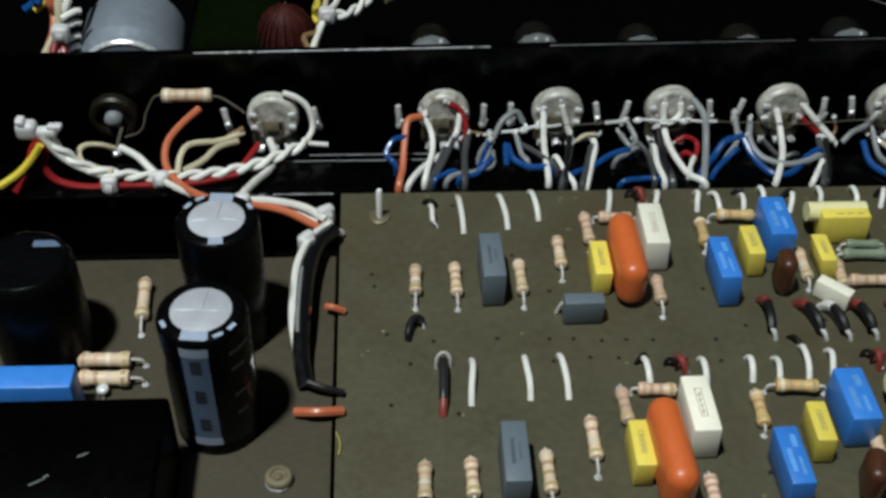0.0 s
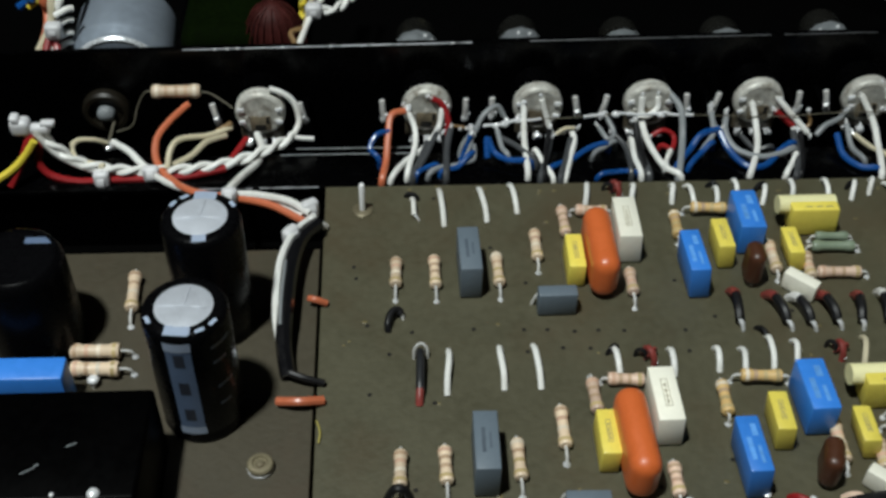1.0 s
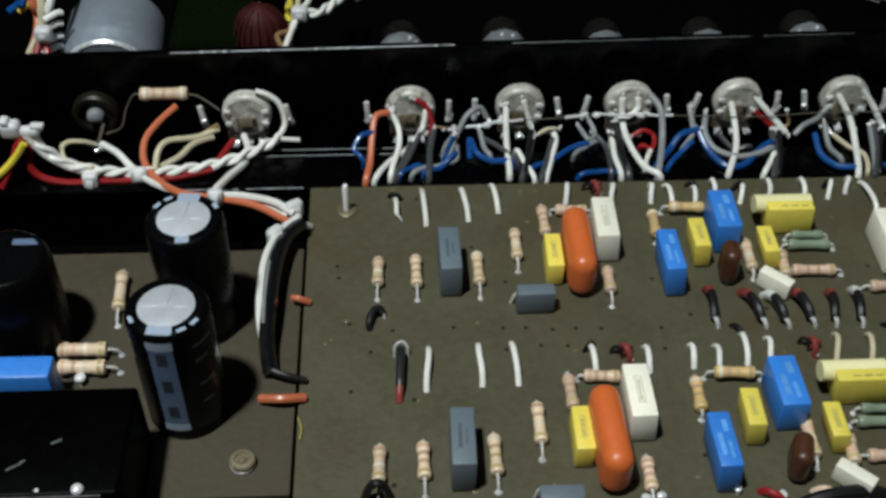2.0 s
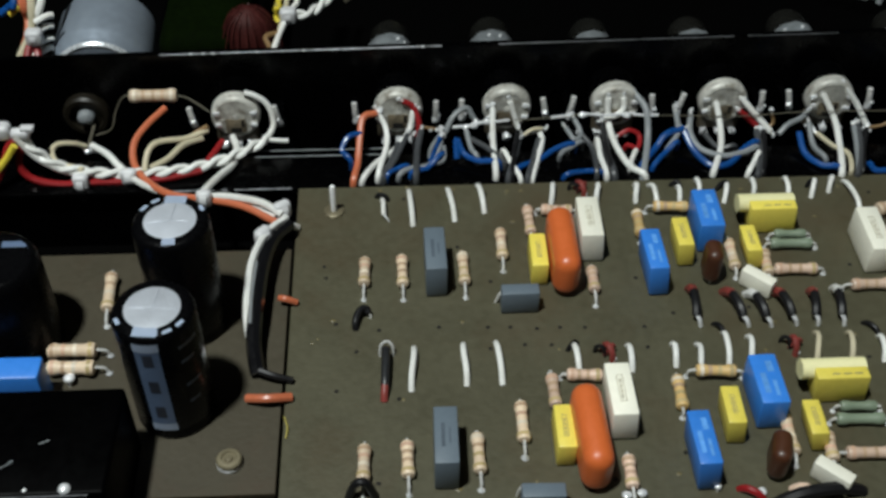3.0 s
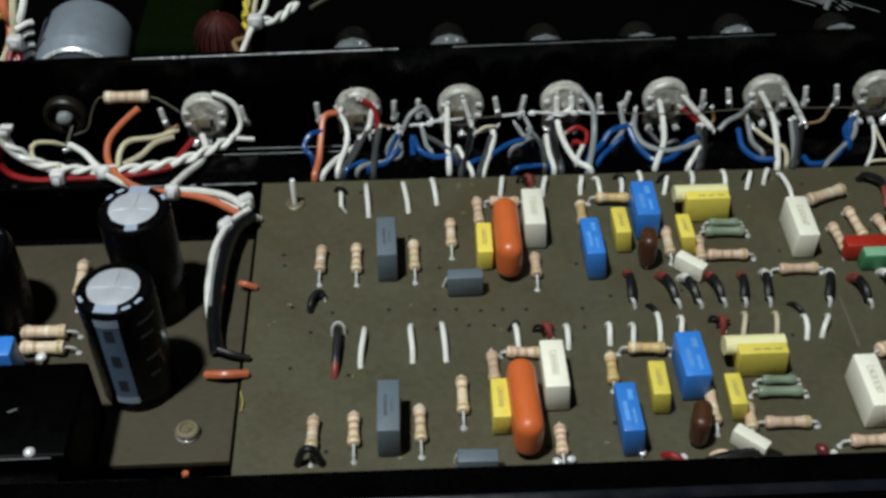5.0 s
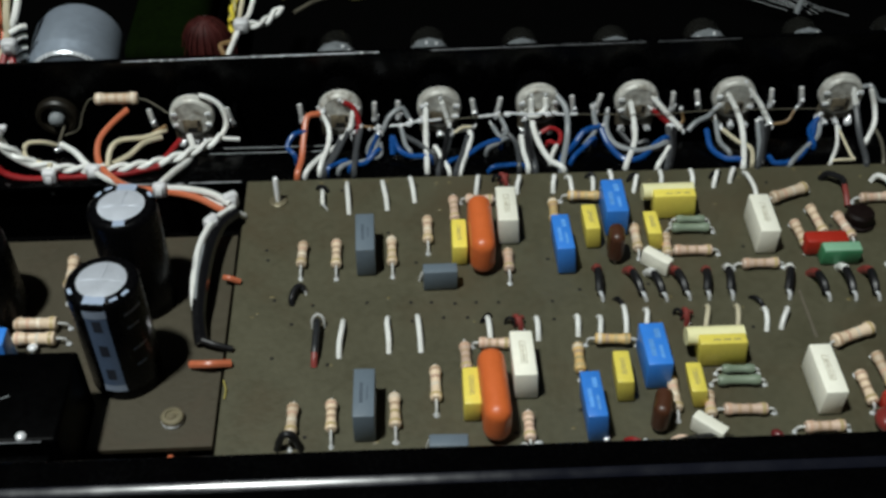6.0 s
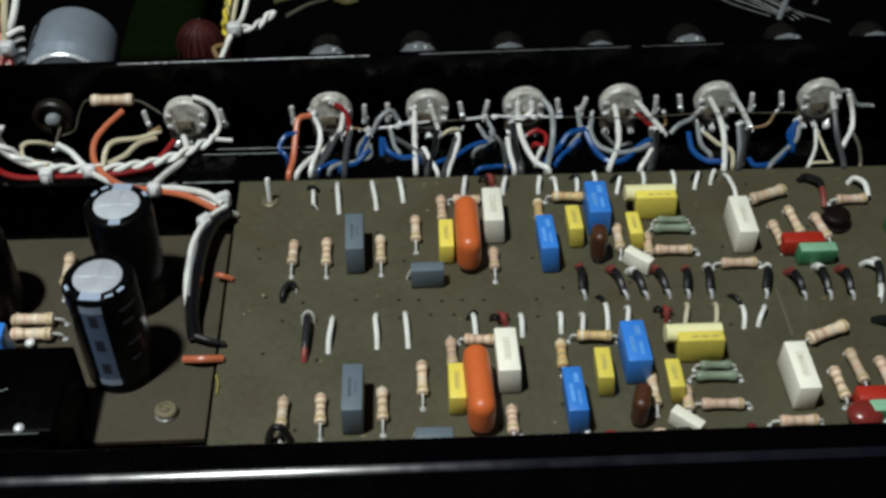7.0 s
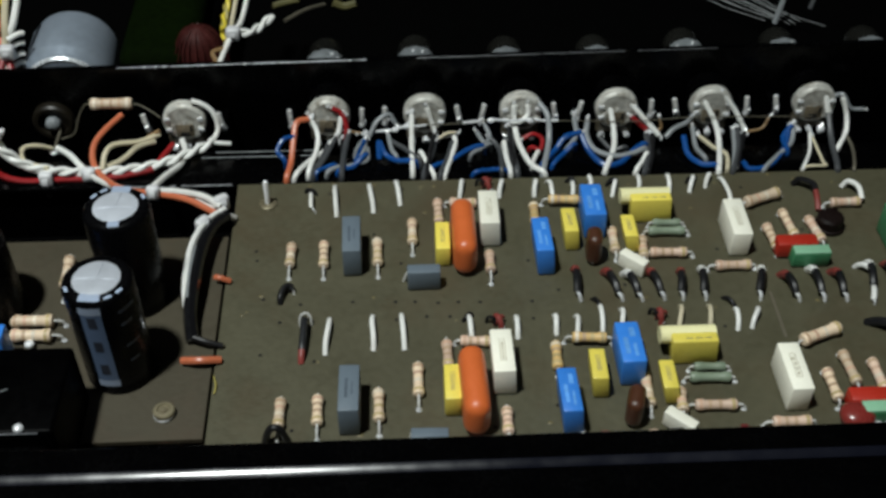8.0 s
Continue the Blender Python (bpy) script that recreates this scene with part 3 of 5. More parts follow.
    resistor((125.8 + k * 0.8, y(-28.6)), (136.8 + k * 0.8, y(-28.9)), GREEN_RES, "grey-green wirewound resistor lying crosswise", (), lead=(1.3, 1.3), radius=1.5)
    resistor((127.6 + k * 0.8, y(-25.0)), (136.2 + k * 0.8, y(-25.3)), GREEN_RES, "grey-green resistor partly hidden behind another", (), lead=(1.2, 1.2), radius=1.3)

    # white links along the strip's back edge
    if second:
        e = thing("sleeved_link", (23.6, -67, 0), "black sleeved link with a red tip and a bare wire hook", "wire", "sleeved links between the strips")
        part("sleeve", bm_tube([(0.2, 5.2, 2.9), (0.1, 2.0, 3.2), (-0.1, -3.0, 2.6), (-0.2, -5.4, 1.8)], 1.05, 10), DARK_SLEEVE, e)
        part("tip", bm_tube([(-0.2, -5.2, 2.1), (-0.35, -7.0, 1.1), (-0.4, -8.2, -0.2)], 0.95, 10), RED_TIP, e, "dull red tip")
        part("hook", bm_tube([(-1.3, 5.4, -0.2), (-1.2, 6.0, 2.4), (-0.3, 6.6, 3.6), (0.9, 6.7, 3.6), (1.8, 6.1, 2.4), (1.9, 5.5, -0.2)], 0.38, 8), TINNED, e, "bare tinned wire hook")
    else:
        arched_wire(23.1, -5.7, 23.9, -15.0, WHITE_PVC, WHITE_LINK, radius=0.65, tail=True)
    for x0, y0, x1, y1 in (((30.7, -2.0, 31.5, -16.6), (41.5, -1.8, 42.9, -15.2), (49.9, -0.6, 51.2, -12.1), (71.3, -1.3, 69.9, -8.9), (83.6, -1.8, 82.3, -9.4), (94.2, -2.2, 93.4, -9.3)) if not second else
                           ((30.5, -59.3, 29.6, -72.6), (42.6, -58.7, 42.7, -71.5), (50.6, -58.4, 51.2, -71.5), (69.2, -59.8, 69.9, -68.7), (82.6, -60.7, 82.6, -68.6), (93.6, -60.7, 93.4, -67.6))):
        arched_wire(x0, y0, x1, y1, WHITE_PVC, WHITE_LINK)
    for x0, y0, x1, y1 in (((98.1, -2.4, 99.2, -11.4), (106.0, -3.5, 105.3, -11.0), (111.8, -0.9, 111.5, -7.0), (120.1, -3.2, 117.9, -10.2), (127.6, -1.2, 126.6, -8.0), (136.9, -1.0, 136.2, -9.0), (145.1, -2.2, 142.7, -9.0), (150.2, -1.4, 148.2, -7.0), (153.6, -2.5, 154.4, -16.0)) if not second else
                           ((99.6, -61.0, 99.2, -69.5), (107.0, -57.1, 106.3, -67.6), (112.7, -59.0, 112.0, -67.0), (145.2, -60.0, 144.2, -68.0), (151.6, -60.2, 148.3, -67.4))):
        arched_wire(x0, y0, x1, y1, WHITE_PVC, WHITE_LINK, radius=0.7)
    if second:
        for x0, y0, x1, y1 in ((129.9, -58.3, 127.7, -67.6), (137.9, -58.6, 136.6, -67.0)):
            arched_wire(x0, y0, x1, y1, CREAM_PVC, "short aged cream wire link arching on the board", radius=0.7)
    red_loop(s(77.9, 76.8), s(-4.2, -63.2))


channel(0.0, False)
channel(-PITCH, True)

# the row of sleeved links between the two strips
for x0, y0, x1, y1, tip, what in ((101.5, -41.5, 100.8, -54.0, RED_TIP, "red"), (110.0, -43.0, 112.8, -54.4, RED_TIP, "red"), (115.8, -44.0, 118.5, -54.7, WHITE_PVC, "white"),
                                 (122.8, -43.6, 124.9, -54.5, RED_TIP, "red"), (132.3, -43.8, 130.2, -54.7, RED_TIP, "red"), (138.6, -43.0, 136.7, -55.0, WHITE_PVC, "white"),
                                 (156.3, -43.6, 152.3, -55.6, WHITE_PVC, "white"), (161.6, -46.2, 163.4, -56.5, RED_TIP, "red"), (170.5, -44.2, 170.6, -56.8, WHITE_PVC, "white"),
                                 (176.7, -45.6, 177.1, -57.0, RED_TIP, "red"), (188.1, -42.6, 186.0, -54.7, WHITE_PVC, "white")):
    arched_wire(x0, y0 - 0.9, x1, y1 - 1.9, BLACK_PVC, "black sleeved link with a %s tip and soldered end" % what, rise=4.2, radius=1.2, tip=tip, tail=True, cut=0.34, group="sleeved links between the strips")
e = thing("sleeved_link", (17.6, -49.6, 0), "small black sleeved link bent like a hook", "wire", "sleeved links between the strips")
part("sleeve", bm_tube([(-1.2, -3.2, -0.2), (-1.3, -2.2, 1.3), (-0.7, 0.0, 2.1), (0.4, 1.5, 2.3), (1.5, 1.7, 1.9), (1.9, 1.0, 1.2)], 0.9, 10), BLACK_PVC, e)
part("bare_end", bm_tube([(1.8, 1.3, 1.5), (2.3, 0.9, 1.0), (2.4, 0.4, -0.2)], 0.35, 6), TINNED, e)
for dx, dy in ((0, 0), (0.2, -57)):
    arched_wire(51.6 + dx, -45.0 + dy, 55.4 + dx, -47.0 + dy, TINNED, "bright bare wire end of a grey capacitor", rise=4.6, radius=0.45, name="bare_link")


# ---- potentiometers on the panel ----
def potentiometer(x, z=8.3, label="dull nickel-cased potentiometer soldered on the panel"):
    e = thing("potentiometer", (x, 36, z), label, "potentiometer", "potentiometers along the panel")
    part("shell", bm_lathe([(5.5, -0.2), (6.8, -0.6), (7.0, -9.2), (6.4, -9.6)], 36, "y"), BLACK_PAINT, e, "black moulded shell")
    part("back_cup", bm_lathe([(6.6, -8.0), (7.1, -8.4), (7.15, -10.6), (7.0, -11.3), (6.6, -11.75), (6.1, -11.95), (5.7, -11.98), (5.5, -11.9), (5.3, -11.9), (0.3, -11.85)], 44, "y"), NICKEL, e, "dull nickel back cup with a rolled rim")
    wafer = part("wafer", bm_box(-6.2, 6.2, -10.6, -8.8, -9.6, -4.2, 0.5, 2), PHENOLIC, e, "brown phenolic terminal wafer")
    for dx in (-4.2, 0, 4.2):
        part("lug", bm_box(dx - 0.9, dx + 0.9, -13.2, -9.6, -10.2, -9.5, 0.2, 1), SOLDER, wafer, "solder-covered terminal lug")
        blob = part("solder_joint", bm_lathe([(0.2, -1.3), (0.9, -0.8), (1.2, 0.0), (1.0, 0.6), (0.5, 1.2), (0.15, 1.9)], 12), SOLDER, wafer)
        blob.location, blob.scale = mm(dx + random.uniform(-0.5, 0.5), -12.4, -9.6), (random.uniform(0.7, 1.25), random.uniform(0.8, 1.1), random.uniform(0.8, 1.3))
        blob.rotation_euler = (random.uniform(-0.5, 0.5), random.uniform(-0.7, 0.7), 0)
    for a in (18, 162, 205, 335):
        tab = part("crimp_tab", bm_box(-1.0, 1.0, -12.5, -11.6, -0.7, 0.7, 0.25, 2), SOLDER, e)
        tab.location, tab.rotation_euler = mm(5.7 * math.cos(radians(a)), 0, 5.7 * math.sin(radians(a))), (0, radians(random.uniform(-25, 25)), 0)
    part("rotor_plate", bm_box(-3.1, 2.9, -12.15, -11.6, -5.2, -0.4, 0.5, 2), DIRTY_BRASS, e, "brownish worn rotor plate")
    part("side_plate", bm_box(-4.6, -3.5, -12.3, -11.6, -4.0, -0.4, 0.3, 2), NICKEL, e)
    for x0, x1, z0, z1 in ((-1.7, 1.4, -5.0, -3.4), (1.5, 2.4, -3.2, -0.7)):
        part("dark_slot", bm_box(x0, x1, -12.25, -12.0, z0, z1, 0.1, 1), HOLE_DARK, e)
    part("rivet", bm_lathe([(0.2, -12.2), (1.2, -11.9), (1.5, -11.4)], 14, "y"), NICKEL, e)
    return e


random.seed(19)
for x in POT_X:
    potentiometer(x + 0.4, 6.5 + 0.008 * x)

# small jack with a bakelite ring, and the solder posts along the panel
jack = thing("jack_socket", (-64.4, 36, 0.7), "small jack socket with a brown bakelite ring", "socket")
part("ring", bm_lathe([(6.9, 0), (6.9, -2.2), (6.2, -3.0), (5.0, -3.0), (4.8, -1.6), (0.3, -1.6)], 32, "y"), material("dark_bakelite", (0.010, 0.008, 0.005), 0.4, vary=0.3), jack)
part("button", bm_lathe([(2.6, -1.6), (2.5, -3.6), (1.9, -4.4), (0.3, -4.8)], 20, "y"), KNOB_GREY, jack, "grey domed centre contact")
part("lug", bm_box(1.5, 2.5, -15.5, -1.0, -2.8, -2.1, 0.2, 1), OLD_LEAD, jack)
part("solder_joint", bm_lathe([(0.3, -1.0), (1.4, -0.4), (1.4, 0.5), (0.3, 1.2)], 12), SOLDER, jack).location = mm(2.2, -15.4, -2.0)
part("solder_joint", bm_lathe([(0.3, -0.8), (1.0, -0.4), (1.1, 0.4), (0.3, 1.0)], 12), SOLDER, jack).location = mm(4.2, -15.8, -1.6)


def solder_post(x, z, lean=0.0):
    e = thing("solder_post", (x, 36, z), "tinned solder post standing off the panel", "terminal", "solder posts along the panel", tilt=(0, lean))
    part("bracket", bm_box(-0.9, 0.9, -11, 0, -3.6, -2.6, 0.2, 1), BLACK_PAINT, e)
    part("pin", bm_tube([(0, -10.4, -4.0), (0, -10.6, 0.0), (0, -10.2, 3.0)], 0.85, 8), TINNED, e)
    joint = part("solder_joint", bm_lathe([(0.4, -1.5), (1.0, -0.8), (1.2, 0.0), (0.95, 0.9), (0.8, 1.9)], 10), SOLDER, e)
    joint.location, joint.rotation_euler = mm(0, -10.5, -3.2), (0.02 * lean, 0.35, 0.2 * lean)
    joint.scale = (1.0, 0.85, 1.0 + 0.03 * abs(lean))
    return e


random.seed(7)
for i, x in enumerate(POT_X):
    for dx in (-12.2, 12.0):
        if not (i == 6 and dx > 0):
            solder_post(x + dx + random.uniform(-0.6, 0.6), 6.3 + 0.01 * x, random.uniform(-14, 14))

# knobs on the far side of the panel
for i, x in enumerate(POT_X[1:] + [222]):
    e = thing("control_knob", (x - 1.6, 52, (3.6, 3.9, 2.6, 2.2, 4.0, 3.2, 3.0)[i] + 0.008 * x), "grey plastic control knob with a dark cap, on the panel", "knob", "control knobs")
    part("skirt", bm_lathe([(2.0, 0), (7.4, 0.4), (7.4, 7.0), (6.6, 8.0), (1.0, 8.0)], 11, "y"), KNOB_GREY, e)
    part("cap", bm_lathe([(6.4, 8.0), (6.3, 15.0), (5.2, 17.2), (0.5, 17.6)], 32, "y"), KNOB_CAP, e, "dark metallic knob cap")
    # two bright beads per knob stand in for glints on its gloss
    for dx, dz in (((2.6, 7.0), (4.4, 5.4)), ((-1.0, 7.2), (2.4, 6.8)), ((5.2, 5.0), (-6.4, 3.2)), ((4.0, 6.0), (5.4, 4.6)), ((-4.0, 6.0), (1.4, 7.2)), ((2.0, 7.0), (-3.0, 6.6)), ((0.0, 7.0), (3.0, 6.0)))[i]:
        part("glint_rivet", shared("glint_rivet", lambda: bm_lathe([(0.1, -0.5), (0.6, -0.1), (0.5, 0.4), (0.1, 0.6)], 10), SOLDER), None, e, "small bright bead standing in for a glint").location = mm(dx, 4.0, dz)
    part("spindle", bm_lathe([(2.9, -14), (2.9, 1)], 14, "y"), TINNED, e)

# ---- power supply parts ----


def electrolytic(x, y, r, h, label, seed, stripe_turn=0.0):
    e = thing("electrolytic_capacitor", (x, y, -0.3), label, "capacitor", "electrolytic capacitors on the power board")
    sleeve = part("sleeve", bm_lathe([(r - 0.9, 0), (r - 0.2, 0.5), (r, 1.4), (r - 0.35, 2.6), (r, 3.8), (r, h - 1.6), (r - 0.3, h - 0.6), (r - 1.2, h), (r - 3.0, h - 0.1)], 44), SLEEVE, e, "glossy black printed sleeve")
    disc = part("top_disc", bm_lathe([(r - 2.9, h - 0.6), (r - 2.9, h + 0.05), (r - 3.2, h + 0.12), (0.2, h + 0.12)], 44), ALU_TOP, e, "bare aluminium top with a pressed star vent")
    for a in (-8, 172 + seed * 8, 82):
        rib = part("vent_score", bm_box(0, r - 3.6, -0.22, 0.22, h + 0.1, h + 0.3, 0.1, 1), ALU_TOP, disc)
        rib.rotation_euler = (0, 0, radians(a))
    # a pale stripe down the sleeve, with darker minus signs
    def patch(a0, a1, z0, z1, out):
        bm = bmesh.new()
        n = 8
        cols = []
        for k in range(n + 1):
            a = radians(a0 + (a1 - a0) * k / n)
            cols.append([bm.verts.new(mm((r + out) * math.cos(a), (r + out) * math.sin(a), z)) for z in (z0, z1)])
        for p, q in zip(cols, cols[1:]):
            bm.faces.new((p[0], q[0], q[1], p[1]))
        return bm
    a = -96 + stripe_turn
    part("polarity_stripe", patch(a - 17, a + 17, 3.9, h - 1.9, 0.05), SLEEVE_PRINT, sleeve, "pale grey-blue polarity stripe")
    for z in (h * 0.3, h * 0.55, h * 0.8):
        part("minus_mark", patch(a - 7, a + 7, z - 1.9, z + 1.9, 0.09), SLEEVE_MARK, sleeve)
    # pale rim patches: folded print, with the sleeve's sheen put into the colour
    part("stripe_fold", bm_box(-2.5, 2.5, -r + 0.75, -r + 3.3, h + 0.02, h + 0.1), SLEEVE_FOLD, sleeve, "pale end of the stripe folded over the rim", smooth=False).rotation_euler = (0, 0, radians(a + 90))
    part("stripe_foot", patch(a - 18, a + 18, 3.9, 6.2, 0.1), SLEEVE_FOLD, sleeve)
    part("stripe_head", patch(a - 18, a + 18, h - 4.2, h - 1.7, 0.1), SLEEVE_FOLD, sleeve)
    part("rim_print", bm_box(-1.5, 1.5, -r + 0.8, -r + 2.9, h + 0.02, h + 0.08), SLEEVE_FOLD, sleeve, smooth=False).rotation_euler = (0, 0, radians(4))
    for turn in (-56, 36, 60):
        part("rim_print", bm_box(-1.0, 1.0, -r + 0.7, -r + 1.6, h - 0.02, h + 0.06), SLEEVE_FOLD, sleeve, smooth=False).rotation_euler = (0, 0, radians(a + 90 + turn))
    for j, z in enumerate((h * 0.85, h * 0.72, h * 0.5, h * 0.34)):
        part("print_line", patch(a + 44, a + 44 + (34, 22, 28, 18)[j], z - 0.45, z + 0.45, 0.05), SLEEVE_PRINT, sleeve)
    return e


electrolytic(-24.6, -75.3, 8.9, 34.8, "tall black electrolytic capacitor with a pale stripe", 1)
electrolytic(-24.2, -48.6, 8.9, 34.8, "tall black electrolytic capacitor near the wire harness", 2, 182)

can = thing("round_black_capacitor", (-65.0, -53.0, -0.3), "squat glossy black round capacitor on the brown board", "capacitor")
part("body", bm_lathe([(9.6, 0), (10.4, 0.8), (10.4, 25.5), (9.6, 27.5), (8.8, 28.0), (8.2, 27.2), (0.3, 27.2)], 48), SLEEVE, can)
tagp = part("label_patch", bm_box(-3, 3, -1.0, 1.0, 27.3, 27.5, 0.1, 1), SLEEVE_PRINT, can, "small pale label on top")
tagp.location = mm(4.0, 5.6, 0.0)

box_capacitor(-66.0, -71.6, 24.0, 6.4, 12.0, BLUE, "long bright blue box capacitor on the brown board", bevel=0.7)
pw = "resistors on the power board"
resistor((-57.0, -58.7), (-45.6, -58.9), BEIGE, "beige resistor lying on the brown board", (Bn, Rd, Pa, Go), group=pw, radius=1.9, z=2.2)
resistor((-56.0, -64.0), (-45.0, -64.3), BEIGE, "beige resistor beside a blue capacitor", (Rd, Bn, Pa, Go), group=pw, radius=1.9, z=2.2)
resistor((-45.9, -33.7), (-45.2, -45.5), BEIGE, "beige resistor near the black capacitors", (Bn, Bn, Pa, Go), group=pw, radius=1.7, lead=(2, 4))
dipped_capacitor(-50.6, -66.9, 2.7, 2.7, 2.6, SOLDER, "bright blob of solder by the resistors", power=2.0)

trafo = thing("transformer_cover", (-62, -97.5, -23), "glossy black boxed transformer cover with bright rivets", "cover")
part("cover", bm_box(-45, 30.5, -13.6, 13.0, 0, 43, 1.0, 3), material("black_gloss_cover", (0.0005, 0.0005, 0.0006), 0.4, vary=0.3, scale=60, specular=0.03), trafo)
part("flange", bm_box(-45, 28, -17.2, -13.7, 36.5, 38.0, 0.4, 2), BLACK_PAINT, trafo)
random.seed(3)
# pale metal line drawn as the highlight on the cover's front edge
part("worn_edge", bm_tube([(-45, -13.6, 42.6), (27, -13.6, 42.6)], 0.18, 6), EDGE_METAL, trafo, "thin pale line for the highlight along the front edge")
for x, r in ((14.6, 0.5), (22.4, 1.25)):
    part("rivet", bm_lathe([(r, 0), (r * 0.9, 0.35 * r), (r * 0.55, 0.62 * r), (0.1, 0.72 * r)], 16), SOLDER, trafo, "shiny rivet head").location = mm(x, -12.2, 42.95)
for x, y, turn, w in ((16.2, -0.8, 25, 1.1), (9.0, -6.6, 30, 1.5), (10.4, -5.4, 20, 0.5)):
    scuff = part("scuff", bm_box(-w, w, -0.16, 0.16, 43.0, 43.05), KNOB_GREY, trafo, smooth=False)
    scuff.location, scuff.rotation_euler = mm(x, y, 0), (0, 0, radians(turn))

# ---- behind the panel ----
e = thing("metal_can", (-61.9, 46.5, 4.0), "blue-grey metal can lying behind the panel", "capacitor", yaw=2.5)
part("shell", bm_lathe([(11.0, 0.3), (12.9, 0.6), (13.6, 1.4), (13.7, 2.0), (13.9, 2.6), (15.0, 5.4), (15.4, 7.2), (15.4, 25.0), (14.6, 28.0), (12.6, 29.4), (0.3, 29.8)], 56, "y"), CAN_GREY, e)
# rim paler than the shell: the highlight arc is put into its colour
part("rim", bm_lathe([(12.0, 0.1), (13.0, -0.2), (13.7, 0.3), (13.9, 0.9), (13.6, 1.3)], 56, "y", cap=False), CAN_RIM, e, "rolled rim with its highlight in the paler colour")
part("end_plate", bm_lathe([(12.7, 0.1), (12.3, 0.2), (0.3, 0.25)], 48, "y"), CAN_GREY, e)
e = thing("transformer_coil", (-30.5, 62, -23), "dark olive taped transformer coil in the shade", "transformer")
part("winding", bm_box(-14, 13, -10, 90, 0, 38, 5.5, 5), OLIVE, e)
part("core", bm_box(-17, 16, -5, 60, 0, 28, 0.6, 2), BLACK_PAINT, e)
e = thing("lamp_holder", (-16.2, 57, -23), "dark red lamp lens in a smoky ribbed holder", "lamp holder")
e.scale = (1.2, 1.2, 1.0)
part("dome", bm_lathe([(6.2, 20.0), (6.4, 33.0), (6.0, 38.0), (5.0, 41.6), (3.4, 43.9), (1.6, 45.2), (0.2, 45.6)], 32), OXBLOOD, e, "dull dark red lens")
part("hood", bm_lathe([(7.6, 10), (7.7, 28), (7.3, 31), (6.9, 31), (7.0, 12)], 32, cap=False), SMOKED, e, "smoky dark hood")
random.seed(23)
for k in range(20):
    a = 2 * math.pi * (k + random.uniform(-0.2, 0.2)) / 20
    c, q = math.cos(a), math.sin(a)
    part("rib", bm_tube([(7.7 * c, 7.7 * q, 10), (7.7 * c, 7.7 * q, 30), (6.9 * c, 6.9 * q, 37), (5.0 * c, 5.0 * q, 42.2), (2.2 * c, 2.2 * q, 45.0 + random.uniform(-0.8, 0.6))], random.uniform(0.2, 0.4), 6), OXBLOOD, e)
part("stem", bm_lathe([(4, 0), (4, 20)], 16), BLACK_MATT, e)

# ---- wiring at the mains end ----
twisted_pair([(-76.4, 9.0, 14.5), (-71.9, 8.0, 8.7), (-66.6, 7.0, 4.3), (-57.7, 6.0, 2.5), (-47.2, 6.0, 1.7), (-37.9, 6.0, 2.1), (-27.4, 8.0, 2.2), (-19.9, 11.0, 2.6), (-13.8, 15.0, 2.8), (-9.8, 19.0, 2.5)], 0.85, WHITE_PVC, WHITE_PVC, "pair of dirty white wires twisted together along the ledge", 0.09)
wire([(-76.4, 8.0, 13.8), (-71.4, 7.0, 6.8), (-62.3, 6.0, 2.2), (-50.2, 6.0, 1.8), (-41.8, 0.1, 2.0), (-33.5, -5.6, 3.0)], 0.9, WHITE_PVC, "dirty white wire running along the ledge")
wire([(-9.8, 19.0, 2.5), (-7.9, 23.0, 4.8), (-9.1, 25.0, 9.9), (-12.2, 25.4, 13.0), (-15.6, 25.2, 14.6)], 0.85, WHITE_PVC, "white wire curling over a potentiometer")
wire([(-10.2, 19.0, 2.3), (-7.0, 19.0, 1.9), (-3.7, 19.0, 1.6)], 0.7, WHITE_PVC, "frayed white wire end beside a potentiometer")
wire([(-62.2, 20.0, 0.4), (-64.9, 18.0, 3.2), (-68.5, 16.0, 4.7), (-69.6, 13.0, 4.6), (-67.4, 9.0, 3.8), (-59.8, 6.0, 3.6)], 0.8, CREAM_PVC, "aged cream wire looped from the jack socket")
wire([(-60.3, 20.0, 0.7), (-54.7, 14.0, 2.2), (-50.9, 9.0, 2.3), (-47.6, 6.0, 1.1)], 1.0, WHITE_PVC, "white wire from the jack socket to the harness")
wire([(-38.4, 25.0, 10.0), (-43.4, 20.0, 7.8), (-46.6, 15.0, 5.5), (-46.3, 9.0, 2.8), (-42.1, 2.4, 2.0), (-34.1, -5.8, 4.0), (-22.7, -8.4, 4.0), (-13.7, -11.5, 4.0), (-6.2, -15.9, 3.0), (-3.0, -17.1, 2.0)], 1.05, ORANGE_PVC, "thick orange wire looping down to the harness")
wire([(-26.9, 22.0, 3.9), (-32.8, 18.0, 4.2), (-39.8, 14.0, 6.3), (-42.2, 10.0, 5.9), (-43.1, 6.0, 2.6)], 0.85, CREAM_PVC, "aged cream wire from a potentiometer to the harness")
wire([(-28.4, 20.0, 2.5), (-33.4, 16.0, 3.4), (-36.9, 11.0, 2.9), (-41.6, 7.0, 2.7)], 0.9, CREAM_PVC, "aged cream wire from a potentiometer to the harness")
wire([(-28.3, 21.0, 4.2), (-30.8, 21.0, 3.4), (-26.7, 22.0, 5.3)], 0.7, BROWN_PVC, "short brown wire at a potentiometer lug")
wire([(-23.0, 21.0, 0.4), (-24.5, 17.0, 0.4), (-26.9, 10.0, 0.9)], 0.95, RED_PVC, "short red wire under a potentiometer")
